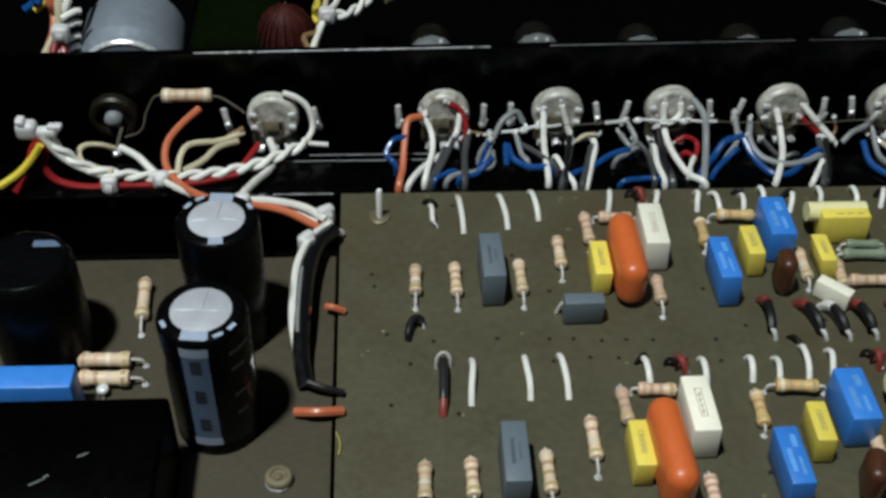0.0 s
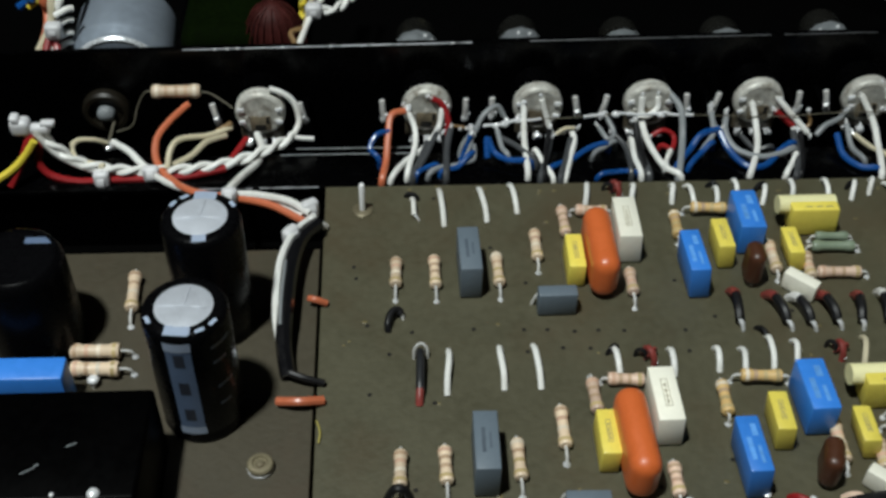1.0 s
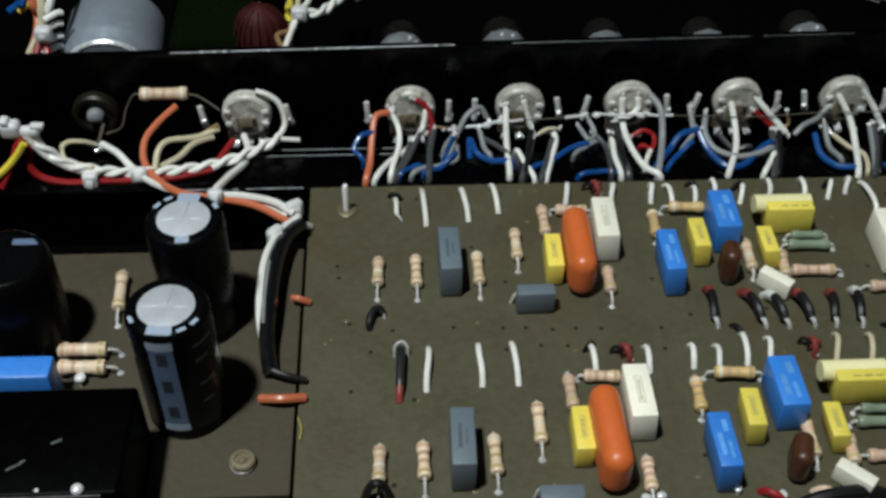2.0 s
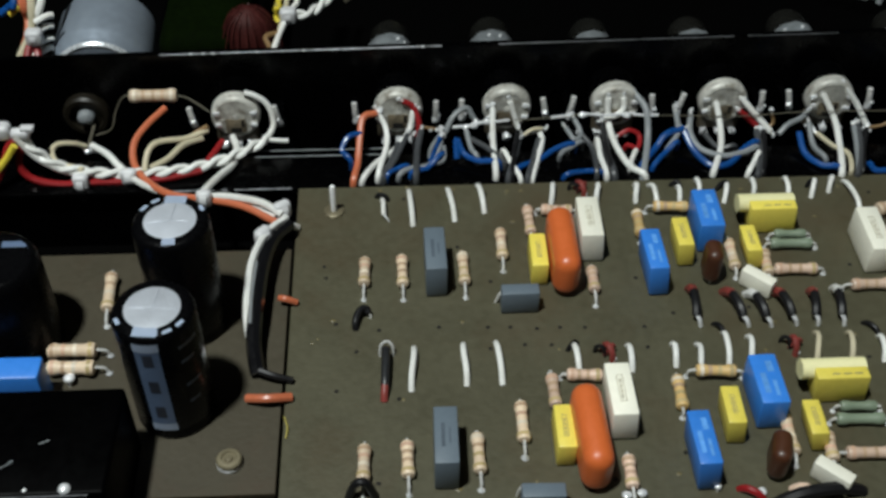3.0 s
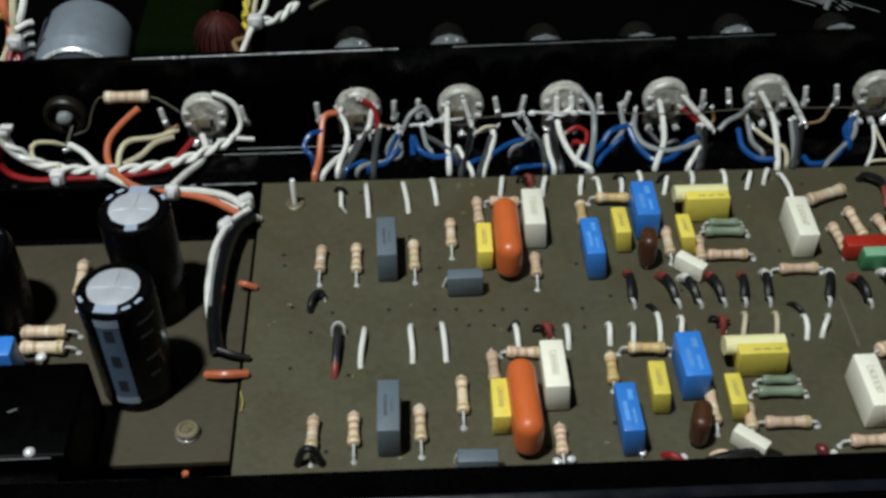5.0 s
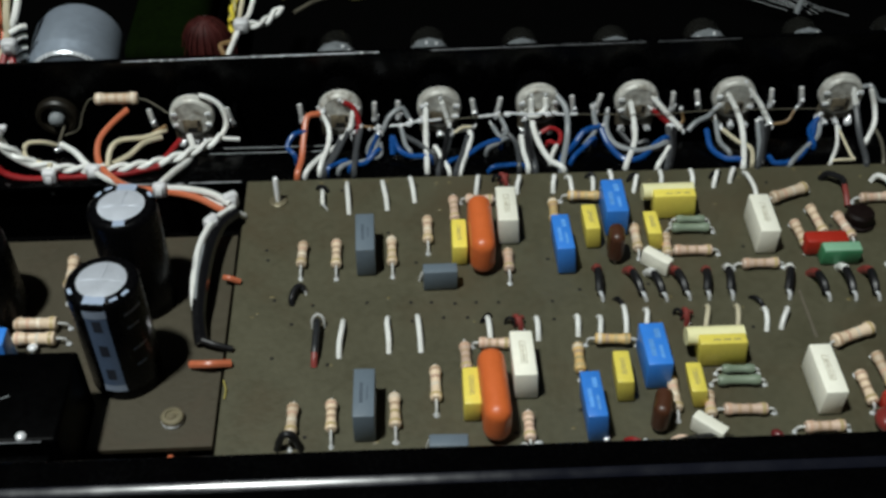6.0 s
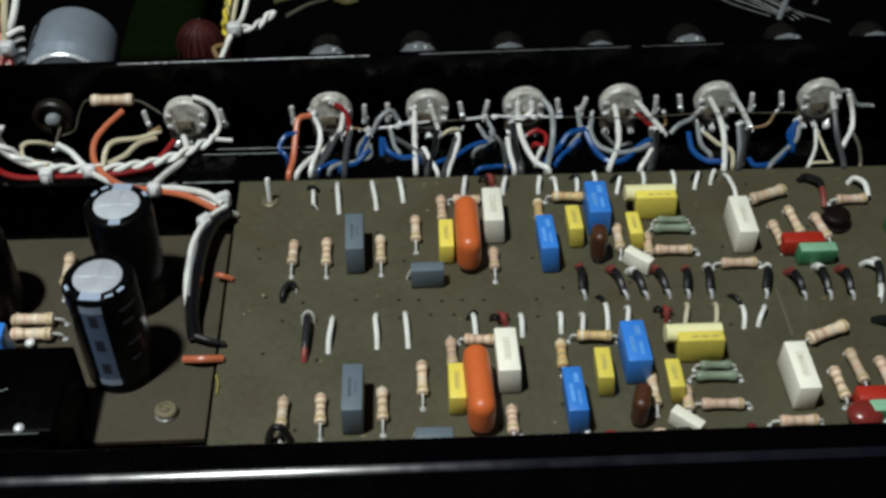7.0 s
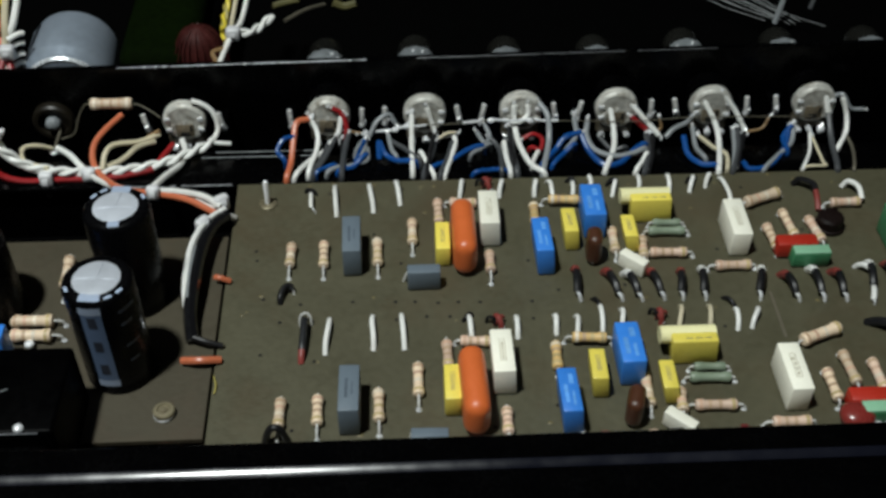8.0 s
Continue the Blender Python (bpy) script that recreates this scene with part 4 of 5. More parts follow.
wire([(-75.6, 8.0, 10.7), (-77.3, 7.0, 5.1), (-74.7, 6.0, 0.9), (-67.3, 5.0, -0.7), (-58.0, 5.0, -0.3), (-48.8, 5.0, -0.1), (-38.0, 5.0, 0.5), (-27.4, 7.0, 1.4)], 1.05, RED_PVC, "long red wire along the ledge")
wire([(-20.0, 22.0, 1.2), (-18.3, 16.0, 1.1), (-19.2, 10.0, 0.7), (-22.9, 1.0, 3.0), (-25.3, -6.3, 4.0), (-18.2, -8.3, 5.0), (-9.2, -11.0, 5.0), (-3.5, -14.9, 4.0)], 1.05, WHITE_PVC, "white wire dropping from a potentiometer into the harness")
wire([(-76.9, 8.0, 13.1), (-78.9, 7.0, 11.0), (-80.7, 5.0, 6.9), (-84.5, 2.0, 0.5)], 1.15, RED_PVC, "red wire hanging from the white plug")
wire([(-76.5, 6.0, 12.7), (-79.5, 5.0, 8.8), (-83.2, 3.0, 5.6), (-88.1, 1.0, 3.1)], 1.0, YELLOW_PVC, "yellow wire hanging from the white plug")
wire([(-22.2, -7.1, 3.0), (-13.9, -9.5, 3.0), (-5.5, -15.0, 3.0)], 0.8, WHITE_PVC, "white wire beside the orange one in the harness")
e = thing("axial_resistor", (0, 0, 0), "striped beige resistor hung on long leads between terminals", "resistor")
h, mid = 6.84, (-41.7, 27, 12.9)
body = part("body", bm_lathe([(0.6, -h), (1.7, -h + 0.2), (1.95, -h + 0.8), (1.95, -h + 2.4), (1.7, -h + 3.2), (1.7, h - 3.2), (1.95, h - 2.4), (1.95, h - 0.8), (1.7, h - 0.2), (0.6, h)], 16, "x"), BEIGE, e)
body.location = mm(*mid)
for s, bmat, rr in ((-h + 1.6, BAND_PALE, 2.0), (-2.6, BAND_BROWN, 1.76), (0.2, BAND_BROWN, 1.76), (2.8, BAND_BROWN, 1.76), (h - 1.6, BAND_PALE, 2.0)):
    part("colour_band", bm_lathe([(rr, -0.5), (rr, 0.5)], 16, "x"), bmat, e).location = mm(mid[0] + s, mid[1], mid[2])
part("lead", bm_tube([(-48.5, 27.0, 13.2), (-50.7, 27.0, 12.3), (-53.1, 26.0, 8.3), (-55.0, 24.0, 3.5), (-59.7, 24.0, 1.2)], 0.28, 6), OLD_LEAD, e)
part("lead", bm_tube([(-34.8, 27.0, 12.6), (-32.4, 27.0, 11.9), (-28.9, 26.0, 9.9), (-26.3, 25.0, 8.2)], 0.28, 6), OLD_LEAD, e)


def cable_tie(x, y, z, w=3.2, d=3.0, h=4.6, yaw=0.0, tail=6.0, where="on the harness"):
    """A nylon tie: the head block, the strap round the wires and its cut tail."""
    e = thing("cable_tie", (x, y, z), "milky white nylon cable tie " + where, "cable tie", "cable ties", yaw=yaw)
    part("head", bm_box(-w / 2, w / 2, -d / 2, d / 2, -h / 2, h / 2, min(1.2, h * 0.4), 3), NYLON, e)
    part("strap", bm_lathe([(2.1, -0.9), (2.4, -0.9), (2.4, 0.9), (2.1, 0.9), (2.1, -0.9)], 18, "x", cap=False), NYLON, e)
    if tail:
        part("tail", bm_box(-0.8, 0.8, -d / 2 - 0.4, -d / 2 + 0.5, -h / 2 - tail, -h / 2 + 1, 0.2, 1), NYLON, e)
    return e


cable_tie(-60.7, 4.0, 0.2, w=4.4, h=6.4, tail=2.5)
cable_tie(-47.4, 5.0, 1.5, w=4.6, h=5.2, tail=0)
cable_tie(-24.6, -9.0, 5.2, w=4.2, h=5.2, tail=0)
cable_tie(-3.6, -12.4, 3.4, w=4.8, h=5.6, tail=0, yaw=30)
cable_tie(-7.8, -24.2, 5.2, w=4.8, h=5.2, tail=0, yaw=50)
e = thing("plug", (-80.1, 9.0, 15.7), "white nylon plug at the end of the harness", "connector")
part("shell", bm_box(-2.6, 2.8, -2.2, 2.2, -2.8, 2.2, 1.5, 4), NYLON, e)
part("latch", bm_box(-1.6, 0.6, -2.0, 1.2, 1.6, 3.6, 0.6, 3, (-0.5, 0)), NYLON, e)
part("collar", bm_box(2.0, 7.6, -1.5, 1.5, -2.9, 0.3, 1.2, 3), NYLON, e)
part("strap_end", bm_box(5.0, 8.8, -1.0, 1.2, -0.6, 1.2, 0.5, 3, (0.4, 0)), NYLON, e)

# the cable that drops between the two boards
wire([(-2.3, -16.0, 4.0), (-6.7, -23.7, 6.0), (-9.3, -32.8, 7.0), (-10.1, -42.5, 7.0), (-10.0, -51.7, 5.0), (-8.7, -59.2, 3.0)], 0.95, WHITE_PVC, "white wire bending down between the boards")
wire([(-1.3, -18.8, 4.0), (-5.3, -25.6, 5.0), (-7.2, -36.8, 6.0), (-7.7, -50.0, 6.0), (-7.8, -59.7, 4.0), (-6.6, -67.0, 1.0)], 1.9, CABLE_SLEEVE, "thick black sleeved cable bending between the boards", name="cable")
wire([(-8.3, -36.3, 8.0), (-8.5, -48.2, 9.0), (-8.6, -56.2, 7.0)], 0.4, GREY_PVC, "thin grey wire along the white one")
wire([(0.5, -16.9, 1.0), (-1.6, -18.6, 4.0), (-3.3, -17.5, 5.0)], 1.0, WHITE_PVC, "short white wire at the cable bend")
wire([(-2.7, -43.4, 2.0), (-1.1, -44.2, 2.4), (1.5, -44.0, 0.8)], 0.85, ORANGE_PVC, "short orange link between the two boards")
wire([(-8.7, -74.1, 1.2), (-3.5, -75.4, 2.6), (1.6, -74.0, 1.0)], 1.05, ORANGE_PVC, "orange link bridging the two boards")
wire([(-6.2, -67.4, 3.0), (-2.6, -68.6, 2.4), (1.7, -69.0, 1.0)], 0.8, BLACK_PVC, "black wire crossing to the main board")
wire([(0.2, -79.3, 0.6), (1.1, -82.6, 0.8), (0.8, -85.2, 0.3)], 0.2, OLD_YELLOW, "thin dirty yellow wire in the gap between boards")
wire([(-11.0, -101.0, -1.8), (-11.4, -101.5, -5.0), (-11.0, -102.0, -9.0)], 0.8, ORANGE_PVC, "orange wire end hanging before the brown board")

# ---- wiring along the potentiometers ----
wire([(22.1, 22.0, 8.7), (18.3, 20.0, 8.8), (17.2, 15.0, 5.5), (16.5, 8.0, 1.9), (15.3, 1.5, 0.6), (15.2, 3.0, -7.9)], 0.98, ORANGE_PVC, "orange wire from a potentiometer to the board", group="wires along the potentiometers", joints=(0,))
wire([(22.2, 23.0, 8.9), (24.6, 20.0, 4.9), (24.7, 14.0, 2.6), (22.3, 3.0, 1.8), (22.3, 4.0, -6.2)], 0.82, WHITE_PVC, "white wire from a potentiometer to the board", group="wires along the potentiometers", joints=(0,))
wire([(32.7, 23.0, 8.6), (31.3, 19.0, 4.3), (27.0, 14.0, 1.4), (21.7, 8.0, 1.7), (17.8, 1.9, 0.6), (17.8, 3.0, -7.5)], 0.86, WHITE_PVC, "white wire from a potentiometer to the board", group="wires along the potentiometers", joints=(0,))
wire([(29.7, 24.0, 11.4), (32.6, 23.5, 9.6), (34.3, 21.0, 5.7), (33.7, 19.0, 1.4)], 0.9, RED_PVC, "red wire soldered to a potentiometer", group="wires along the potentiometers", joints=(0, 3,))
wire([(30.8, 17.0, 4.7), (27.6, 9.0, 3.0), (24.6, 3.0, 1.3), (24.6, 4.0, -6.7)], 0.74, DARK_PVC, "grey wire looping under the potentiometers", group="wires along the potentiometers", joints=(0,))
wire([(32.7, 18.0, 2.7), (33.1, 11.0, 1.3), (32.6, 4.0, 1.1), (32.6, 5.0, -6.9)], 0.74, BLACK_PVC, "black wire behind the board edge", group="wires along the potentiometers", joints=(0,))
wire([(17.6, 16.0, 6.3), (14.1, 14.0, 6.6), (12.2, 11.0, 4.2), (14.6, 8.0, 2.6), (14.6, 9.0, -5.4)], 0.82, BLUE_PVC, "blue wire looping under the potentiometers", group="wires along the potentiometers")
wire([(28.2, 4.0, -6.8), (28.2, 3.0, 1.2), (31.7, 6.0, 1.2), (37.0, 8.0, 0.6), (39.9, 13.0, 3.0), (40.5, 17.0, 4.9)], 0.82, GREY_PVC, "grey wire looping under the potentiometers", group="wires along the potentiometers", joints=(5,))
wire([(31.7, 5.0, -6.8), (31.7, 4.0, 1.2), (36.2, 6.6, 0.6), (40.8, 11.0, 2.2), (40.8, 12.0, -5.8)], 0.82, BLUE_PVC, "blue wire looping under the potentiometers", group="wires along the potentiometers")
wire([(24.7, 3.0, -6.1), (24.7, 2.0, 1.9), (27.2, 5.0, 1.7), (30.8, 7.0, 1.1), (30.8, 8.0, -6.9)], 0.74, BLUE_PVC, "blue wire looping under the potentiometers", group="wires along the potentiometers")
wire([(41.8, 18.0, 4.1), (44.3, 21.0, 7.7), (48.1, 23.0, 9.1), (50.2, 22.0, 6.3)], 0.82, GREY_PVC, "grey wire looping under the potentiometers", group="wires along the potentiometers", joints=(0, 3,))
wire([(40.5, 17.0, 4.4), (37.9, 12.0, 4.4), (37.0, 10.2, 1.8), (38.8, 8.6, 0.7), (41.2, 10.0, 1.0), (41.2, 13.0, 3.6)], 0.62, GREY_PVC, "grey wire bent into a small loop", group="wires along the potentiometers", joints=(0,))
wire([(37.2, 9.0, 0.8), (38.6, 12.0, 3.4), (40.2, 15.0, 4.8)], 0.8, BLUE_PVC, "blue wire looping under the potentiometers", group="wires along the potentiometers", joints=(2,))
wire([(64.6, 17.0, 3.4), (67.2, 18.0, 4.6), (70.0, 18.6, 4.4)], 0.55, CREAM_PVC, "short aged cream wire under a potentiometer", group="wires along the potentiometers", joints=(0, 2))
bus_wire = wire([(39.0, 20.0, 3.8), (50.1, 20.0, 5.1), (53.9, 20.0, 6.4), (68.7, 20.0, 6.9), (81.6, 20.0, 8.1), (94.6, 20.0, 7.6), (113.4, 20.0, 6.8), (128.4, 20.0, 6.2), (147.1, 20.0, 7.3), (169.8, 20.0, 7.1), (188.9, 20.0, 6.6)], 0.17, OLD_LEAD, "bare tinned bus wire strung along the terminals", group="wires along the potentiometers", joints=(0,))
wire([(33.8, 21.0, 4.3), (39.0, 20.0, 4.0)], 0.41, BROWN_PVC, "short brown wire at a potentiometer", group="wires along the potentiometers", joints=(0, 1,))
wire([(55.8, 23.0, 8.7), (55.5, 15.0, 3.2), (55.5, 3.0, 1.3), (55.5, 4.0, -6.7)], 0.9, WHITE_PVC, "white wire from a potentiometer to the board", group="wires along the potentiometers", joints=(0,))
wire([(60.9, 24.0, 10.5), (62.3, 23.0, 5.7), (63.4, 22.0, 2.2)], 0.82, WHITE_PVC, "white wire from a potentiometer to the board", group="wires along the potentiometers", joints=(0, 2,))
wire([(66.8, 19.0, 2.6), (68.9, 20.0, 2.7), (69.8, 16.0, 2.5), (68.2, 10.0, 1.0), (65.6, 1.0, 0.7), (65.6, 2.0, -7.3)], 0.9, WHITE_PVC, "white wire from a potentiometer to the board", group="wires along the potentiometers", joints=(0,))
wire([(63.4, 18.0, 2.5), (61.9, 12.0, 0.8), (59.1, 2.0, 0.6), (59.1, 3.0, -7.4)], 0.98, DARK_PVC, "dark grey wire behind the white ones", group="wires along the potentiometers", joints=(0,))
wire([(69.1, 16.0, 2.5), (67.5, 11.0, 0.9), (64.5, 1.0, 0.8), (64.5, 2.0, -7.2)], 1.07, DARK_PVC, "dark grey wire behind the white ones", group="wires along the potentiometers")
wire([(34.8, 19.0, 4.2), (33.6, 13.0, 2.0), (32.9, 2.0, 1.9), (32.9, 3.0, -6.1)], 0.98, DARK_PVC, "dark grey wire behind the white ones", group="wires along the potentiometers", joints=(0,))
wire([(28.3, 15.0, 2.9), (26.2, 9.0, 1.9), (23.9, 2.0, 1.7), (23.9, 3.0, -6.3)], 0.98, DARK_PVC, "dark grey wire behind the white ones", group="wires along the potentiometers")
wire([(88.1, 18.0, 3.5), (88.4, 11.0, 0.8), (89.1, 1.5, 0.6), (89.2, 3.0, -7.9)], 1.07, DARK_PVC, "dark grey wire behind the white ones", group="wires along the potentiometers", joints=(0,))
wire([(133.5, 18.0, 2.2), (133.0, 10.2, 0.6), (130.0, 0.5, 0.6), (130.5, 3.0, -8.7)], 0.98, DARK_PVC, "dark grey wire behind the white ones", group="wires along the potentiometers", joints=(0,))
wire([(164.3, 20.0, 2.1), (162.9, 10.8, 0.6), (158.6, -0.1, 0.6), (159.5, 3.0, -9.2)], 0.98, DARK_PVC, "dark grey wire behind the white ones", group="wires along the potentiometers", joints=(0,))
wire([(48.2, 16.0, 3.8), (53.6, 12.0, 2.9), (58.0, 7.0, 1.4), (58.0, 8.0, -6.6)], 0.82, DARK_PVC, "dark grey wire behind the white ones", group="wires along the potentiometers")
wire([(117.3, 16.0, 3.0), (121.2, 12.0, 0.9), (125.8, 12.0, 1.7), (125.8, 13.0, -6.3)], 0.74, DARK_PVC, "dark grey wire behind the white ones", group="wires along the potentiometers")
wire([(81.2, 17.0, 3.3), (84.0, 12.0, 2.0), (84.1, 2.0, 1.2), (84.1, 3.0, -6.8)], 0.82, DARK_PVC, "dark grey wire behind the white ones", group="wires along the potentiometers", joints=(0,))
wire([(44.9, 10.4, 0.6), (44.9, 14.0, 4.8), (46.8, 11.0, 2.0), (50.8, 8.0, 1.7), (56.7, 7.0, 1.7), (56.7, 8.0, -6.3)], 0.94, BLUE_PVC, "blue wire looping under the potentiometers", group="wires along the potentiometers")
wire([(47.9, 17.0, 5.4), (49.0, 12.0, 3.0), (50.6, 9.0, 2.1), (50.6, 10.0, -5.9)], 0.74, GREY_PVC, "grey wire looping under the potentiometers", group="wires along the potentiometers", joints=(0,))
wire([(61.8, 6.0, -7.2), (61.8, 5.0, 0.8), (68.2, 9.0, 0.6), (73.8, 12.0, 2.3), (79.0, 13.0, 2.7), (79.0, 14.0, -5.3)], 0.9, BLUE_PVC, "blue wire looping under the potentiometers", group="wires along the potentiometers")
wire([(74.6, 11.0, -6.5), (74.6, 10.0, 1.5), (77.5, 12.0, 2.2), (81.3, 14.0, 2.8), (81.3, 15.0, -5.2)], 0.74, GREY_PVC, "grey wire looping under the potentiometers", group="wires along the potentiometers")
wire([(63.0, 18.0, 4.2), (61.3, 11.0, 1.6), (60.0, 2.0, 1.0), (60.0, 3.0, -7.0)], 0.82, BLACK_PVC, "black wire behind the board edge", group="wires along the potentiometers", joints=(0,))
wire([(58.2, 13.0, -6.0), (58.2, 12.0, 2.0), (60.2, 7.0, 1.3), (62.3, 1.0, 0.8), (62.3, 2.0, -7.2)], 0.74, WHITE_PVC, "white wire from a potentiometer to the board", group="wires along the potentiometers")
wire([(75.0, 3.0, -7.7), (75.0, 1.7, 0.6), (80.5, 3.5, 0.6), (86.0, 2.7, 0.6), (86.0, 4.0, -7.7)], 0.82, BLUE_PVC, "blue wire looping under the potentiometers", group="wires along the potentiometers")
wire([(79.5, 21.0, 6.1), (81.2, 17.0, 3.7), (79.1, 14.0, 3.8), (76.9, 18.0, 4.9)], 0.74, GREY_PVC, "grey wire looping under the potentiometers", group="wires along the potentiometers", joints=(0, 3,))
wire([(89.6, 24.0, 10.9), (89.8, 22.0, 5.0), (90.7, 15.0, 2.2), (93.9, 5.8, 0.6), (97.8, 1.1, 0.6), (98.0, 3.0, -8.2)], 0.94, WHITE_PVC, "white wire from a potentiometer to the board", group="wires along the potentiometers", joints=(0,))
wire([(94.1, 24.0, 10.8), (94.2, 23.0, 7.6), (91.6, 22.0, 5.7), (88.2, 21.0, 5.1)], 0.9, WHITE_PVC, "white wire from a potentiometer to the board", group="wires along the potentiometers", joints=(0, 3,))
wire([(97.7, 25.0, 11.1), (100.5, 21.0, 8.3), (100.4, 14.0, 2.7), (97.3, 1.7, 0.6), (97.4, 3.0, -7.7)], 0.98, GREY_PVC, "pale grey wire from a potentiometer to the board", group="wires along the potentiometers", joints=(0,))
wire([(85.6, 15.0, -4.4), (85.6, 14.0, 3.6), (86.1, 9.0, 1.3), (86.9, 1.6, 0.6), (87.0, 3.0, -7.8)], 0.86, WHITE_PVC, "white wire from a potentiometer to the board", group="wires along the potentiometers")
wire([(87.6, 19.0, 5.7), (87.9, 13.0, 2.7), (88.7, 2.6, 0.6), (88.8, 4.0, -7.8)], 0.82, BLACK_PVC, "black wire behind the board edge", group="wires along the potentiometers", joints=(0,))
wire([(92.4, 17.0, 2.5), (95.6, 18.0, 3.5), (98.6, 17.0, 2.1), (97.6, 13.3, 0.6), (94.4, 14.0, 1.0), (94.4, 15.0, -7.0)], 0.74, RED_PVC, "small red wire loop under a potentiometer", group="wires along the potentiometers", joints=(0,))
wire([(97.0, 13.0, -7.1), (97.0, 12.0, 0.9), (95.1, 8.1, 0.6), (94.2, 4.7, 0.6), (94.4, 7.0, -8.5)], 0.74, WHITE_PVC, "white wire from a potentiometer to the board", group="wires along the potentiometers")
wire([(97.8, 7.0, -7.7), (97.7, 5.7, 0.6), (102.5, 12.0, 1.4), (105.8, 15.0, 4.1), (111.3, 17.0, 4.5)], 0.98, BLUE_PVC, "blue wire looping under the potentiometers", group="wires along the potentiometers", joints=(4,))
wire([(100.8, 6.0, -7.4), (100.8, 5.0, 0.6), (105.1, 10.0, 1.5), (109.0, 13.0, 2.8), (109.0, 14.0, -5.2)], 0.82, BLUE_PVC, "blue wire looping under the potentiometers", group="wires along the potentiometers")
wire([(109.3, 21.0, 7.6), (109.5, 16.0, 3.7), (105.6, 11.0, 1.2), (105.6, 12.0, -6.8)], 0.82, GREY_PVC, "grey wire looping under the potentiometers", group="wires along the potentiometers", joints=(0,))
wire([(113.9, 21.0, 6.3), (113.1, 16.0, 3.8), (115.5, 11.0, 1.8), (121.4, 8.0, 1.5), (127.5, 9.0, 1.7), (132.1, 11.0, 1.8), (132.1, 12.0, -6.2)], 0.9, GREY_PVC, "grey wire looping under the potentiometers", group="wires along the potentiometers", joints=(0,))
wire([(111.3, 17.0, 4.0), (113.5, 11.0, 1.4), (117.3, 5.0, 0.6), (123.0, 5.6, 0.6), (128.4, 11.0, 1.5), (132.4, 13.0, 2.1), (132.4, 14.0, -5.9)], 0.98, BLUE_PVC, "blue wire looping under the potentiometers", group="wires along the potentiometers", joints=(0,))
wire([(121.7, 24.0, 8.4), (122.5, 19.0, 4.1), (121.7, 12.0, 1.3), (117.6, 2.1, 0.6), (117.9, 4.0, -8.2)], 0.94, WHITE_PVC, "white wire from a potentiometer to the board", group="wires along the potentiometers", joints=(0,))
wire([(128.2, 25.0, 10.3), (132.6, 22.0, 6.2), (137.7, 18.0, 1.8)], 0.94, WHITE_PVC, "white wire from a potentiometer to the board", group="wires along the potentiometers", joints=(0, 2,))
wire([(128.5, 22.0, 6.7), (133.8, 20.0, 2.7)], 0.9, RED_PVC, "red wire beside a white one at a potentiometer", group="wires along the potentiometers", joints=(0, 1,))
wire([(136.4, 19.0, 2.0), (138.6, 20.0, 3.5), (138.0, 21.0, 6.1)], 0.49, BROWN_PVC, "thin copper-coloured wire loop at a terminal", group="wires along the potentiometers", joints=(0, 2,))
wire([(132.6, 11.0, -7.3), (132.6, 10.0, 0.7), (130.4, 6.2, 0.6), (127.3, 1.1, 0.6), (127.6, 3.0, -8.2)], 0.82, WHITE_PVC, "white wire from a potentiometer to the board", group="wires along the potentiometers")
wire([(135.6, 18.0, 2.1), (134.1, 9.6, 0.6), (131.4, 1.0, 0.6), (131.7, 3.0, -8.3)], 0.82, BLACK_PVC, "black wire behind the board edge", group="wires along the potentiometers", joints=(0,))
wire([(139.5, 16.0, 2.4), (142.4, 18.0, 4.3), (146.5, 20.0, 5.0), (149.5, 22.0, 6.9)], 0.82, GREY_PVC, "grey wire looping under the potentiometers", group="wires along the potentiometers", joints=(3,))
wire([(153.1, 24.0, 10.4), (156.6, 20.0, 4.7), (157.2, 14.0, 1.1), (154.1, 0.2, 0.6), (154.9, 3.0, -9.0)], 0.94, WHITE_PVC, "white wire from a potentiometer to the board", group="wires along the potentiometers", joints=(0,))
wire([(159.1, 25.0, 12.9), (163.9, 23.0, 6.9), (167.3, 20.0, 1.3)], 0.9, WHITE_PVC, "white wire from a potentiometer to the board", group="wires along the potentiometers", joints=(0, 2,))
wire([(151.2, 17.0, 1.7), (155.0, 12.3, 0.6), (158.4, 8.7, 0.6), (157.1, 1.2, 0.6), (157.9, 4.0, -9.0)], 0.74, CREAM_PVC, "aged cream wire under a potentiometer", group="wires along the potentiometers", joints=(0,))
wire([(145.5, 16.0, 2.7), (145.9, 9.1, 0.6), (149.3, 3.8, 0.6), (154.0, 2.7, 0.6), (155.0, 6.0, -9.4)], 0.94, BLUE_PVC, "blue wire looping under the potentiometers", group="wires along the potentiometers")
wire([(148.9, 19.0, 4.0), (149.1, 12.0, 1.0), (151.1, 6.0, 0.6), (151.9, 9.0, -9.1)], 0.82, GREY_PVC, "grey wire looping under the potentiometers", group="wires along the potentiometers", joints=(0,))
wire([(166.5, 18.0, 1.9), (163.3, 10.0, 0.6), (160.3, 1.0, 0.6), (161.2, 4.0, -9.1)], 0.82, BLACK_PVC, "black wire behind the board edge", group="wires along the potentiometers", joints=(0,))
wire([(162.9, 19.0, 2.2), (161.5, 10.0, 0.6), (158.7, 0.6, 0.6), (159.8, 4.0, -9.5)], 0.74, GREY_PVC, "grey wire looping under the potentiometers", group="wires along the potentiometers", joints=(0,))
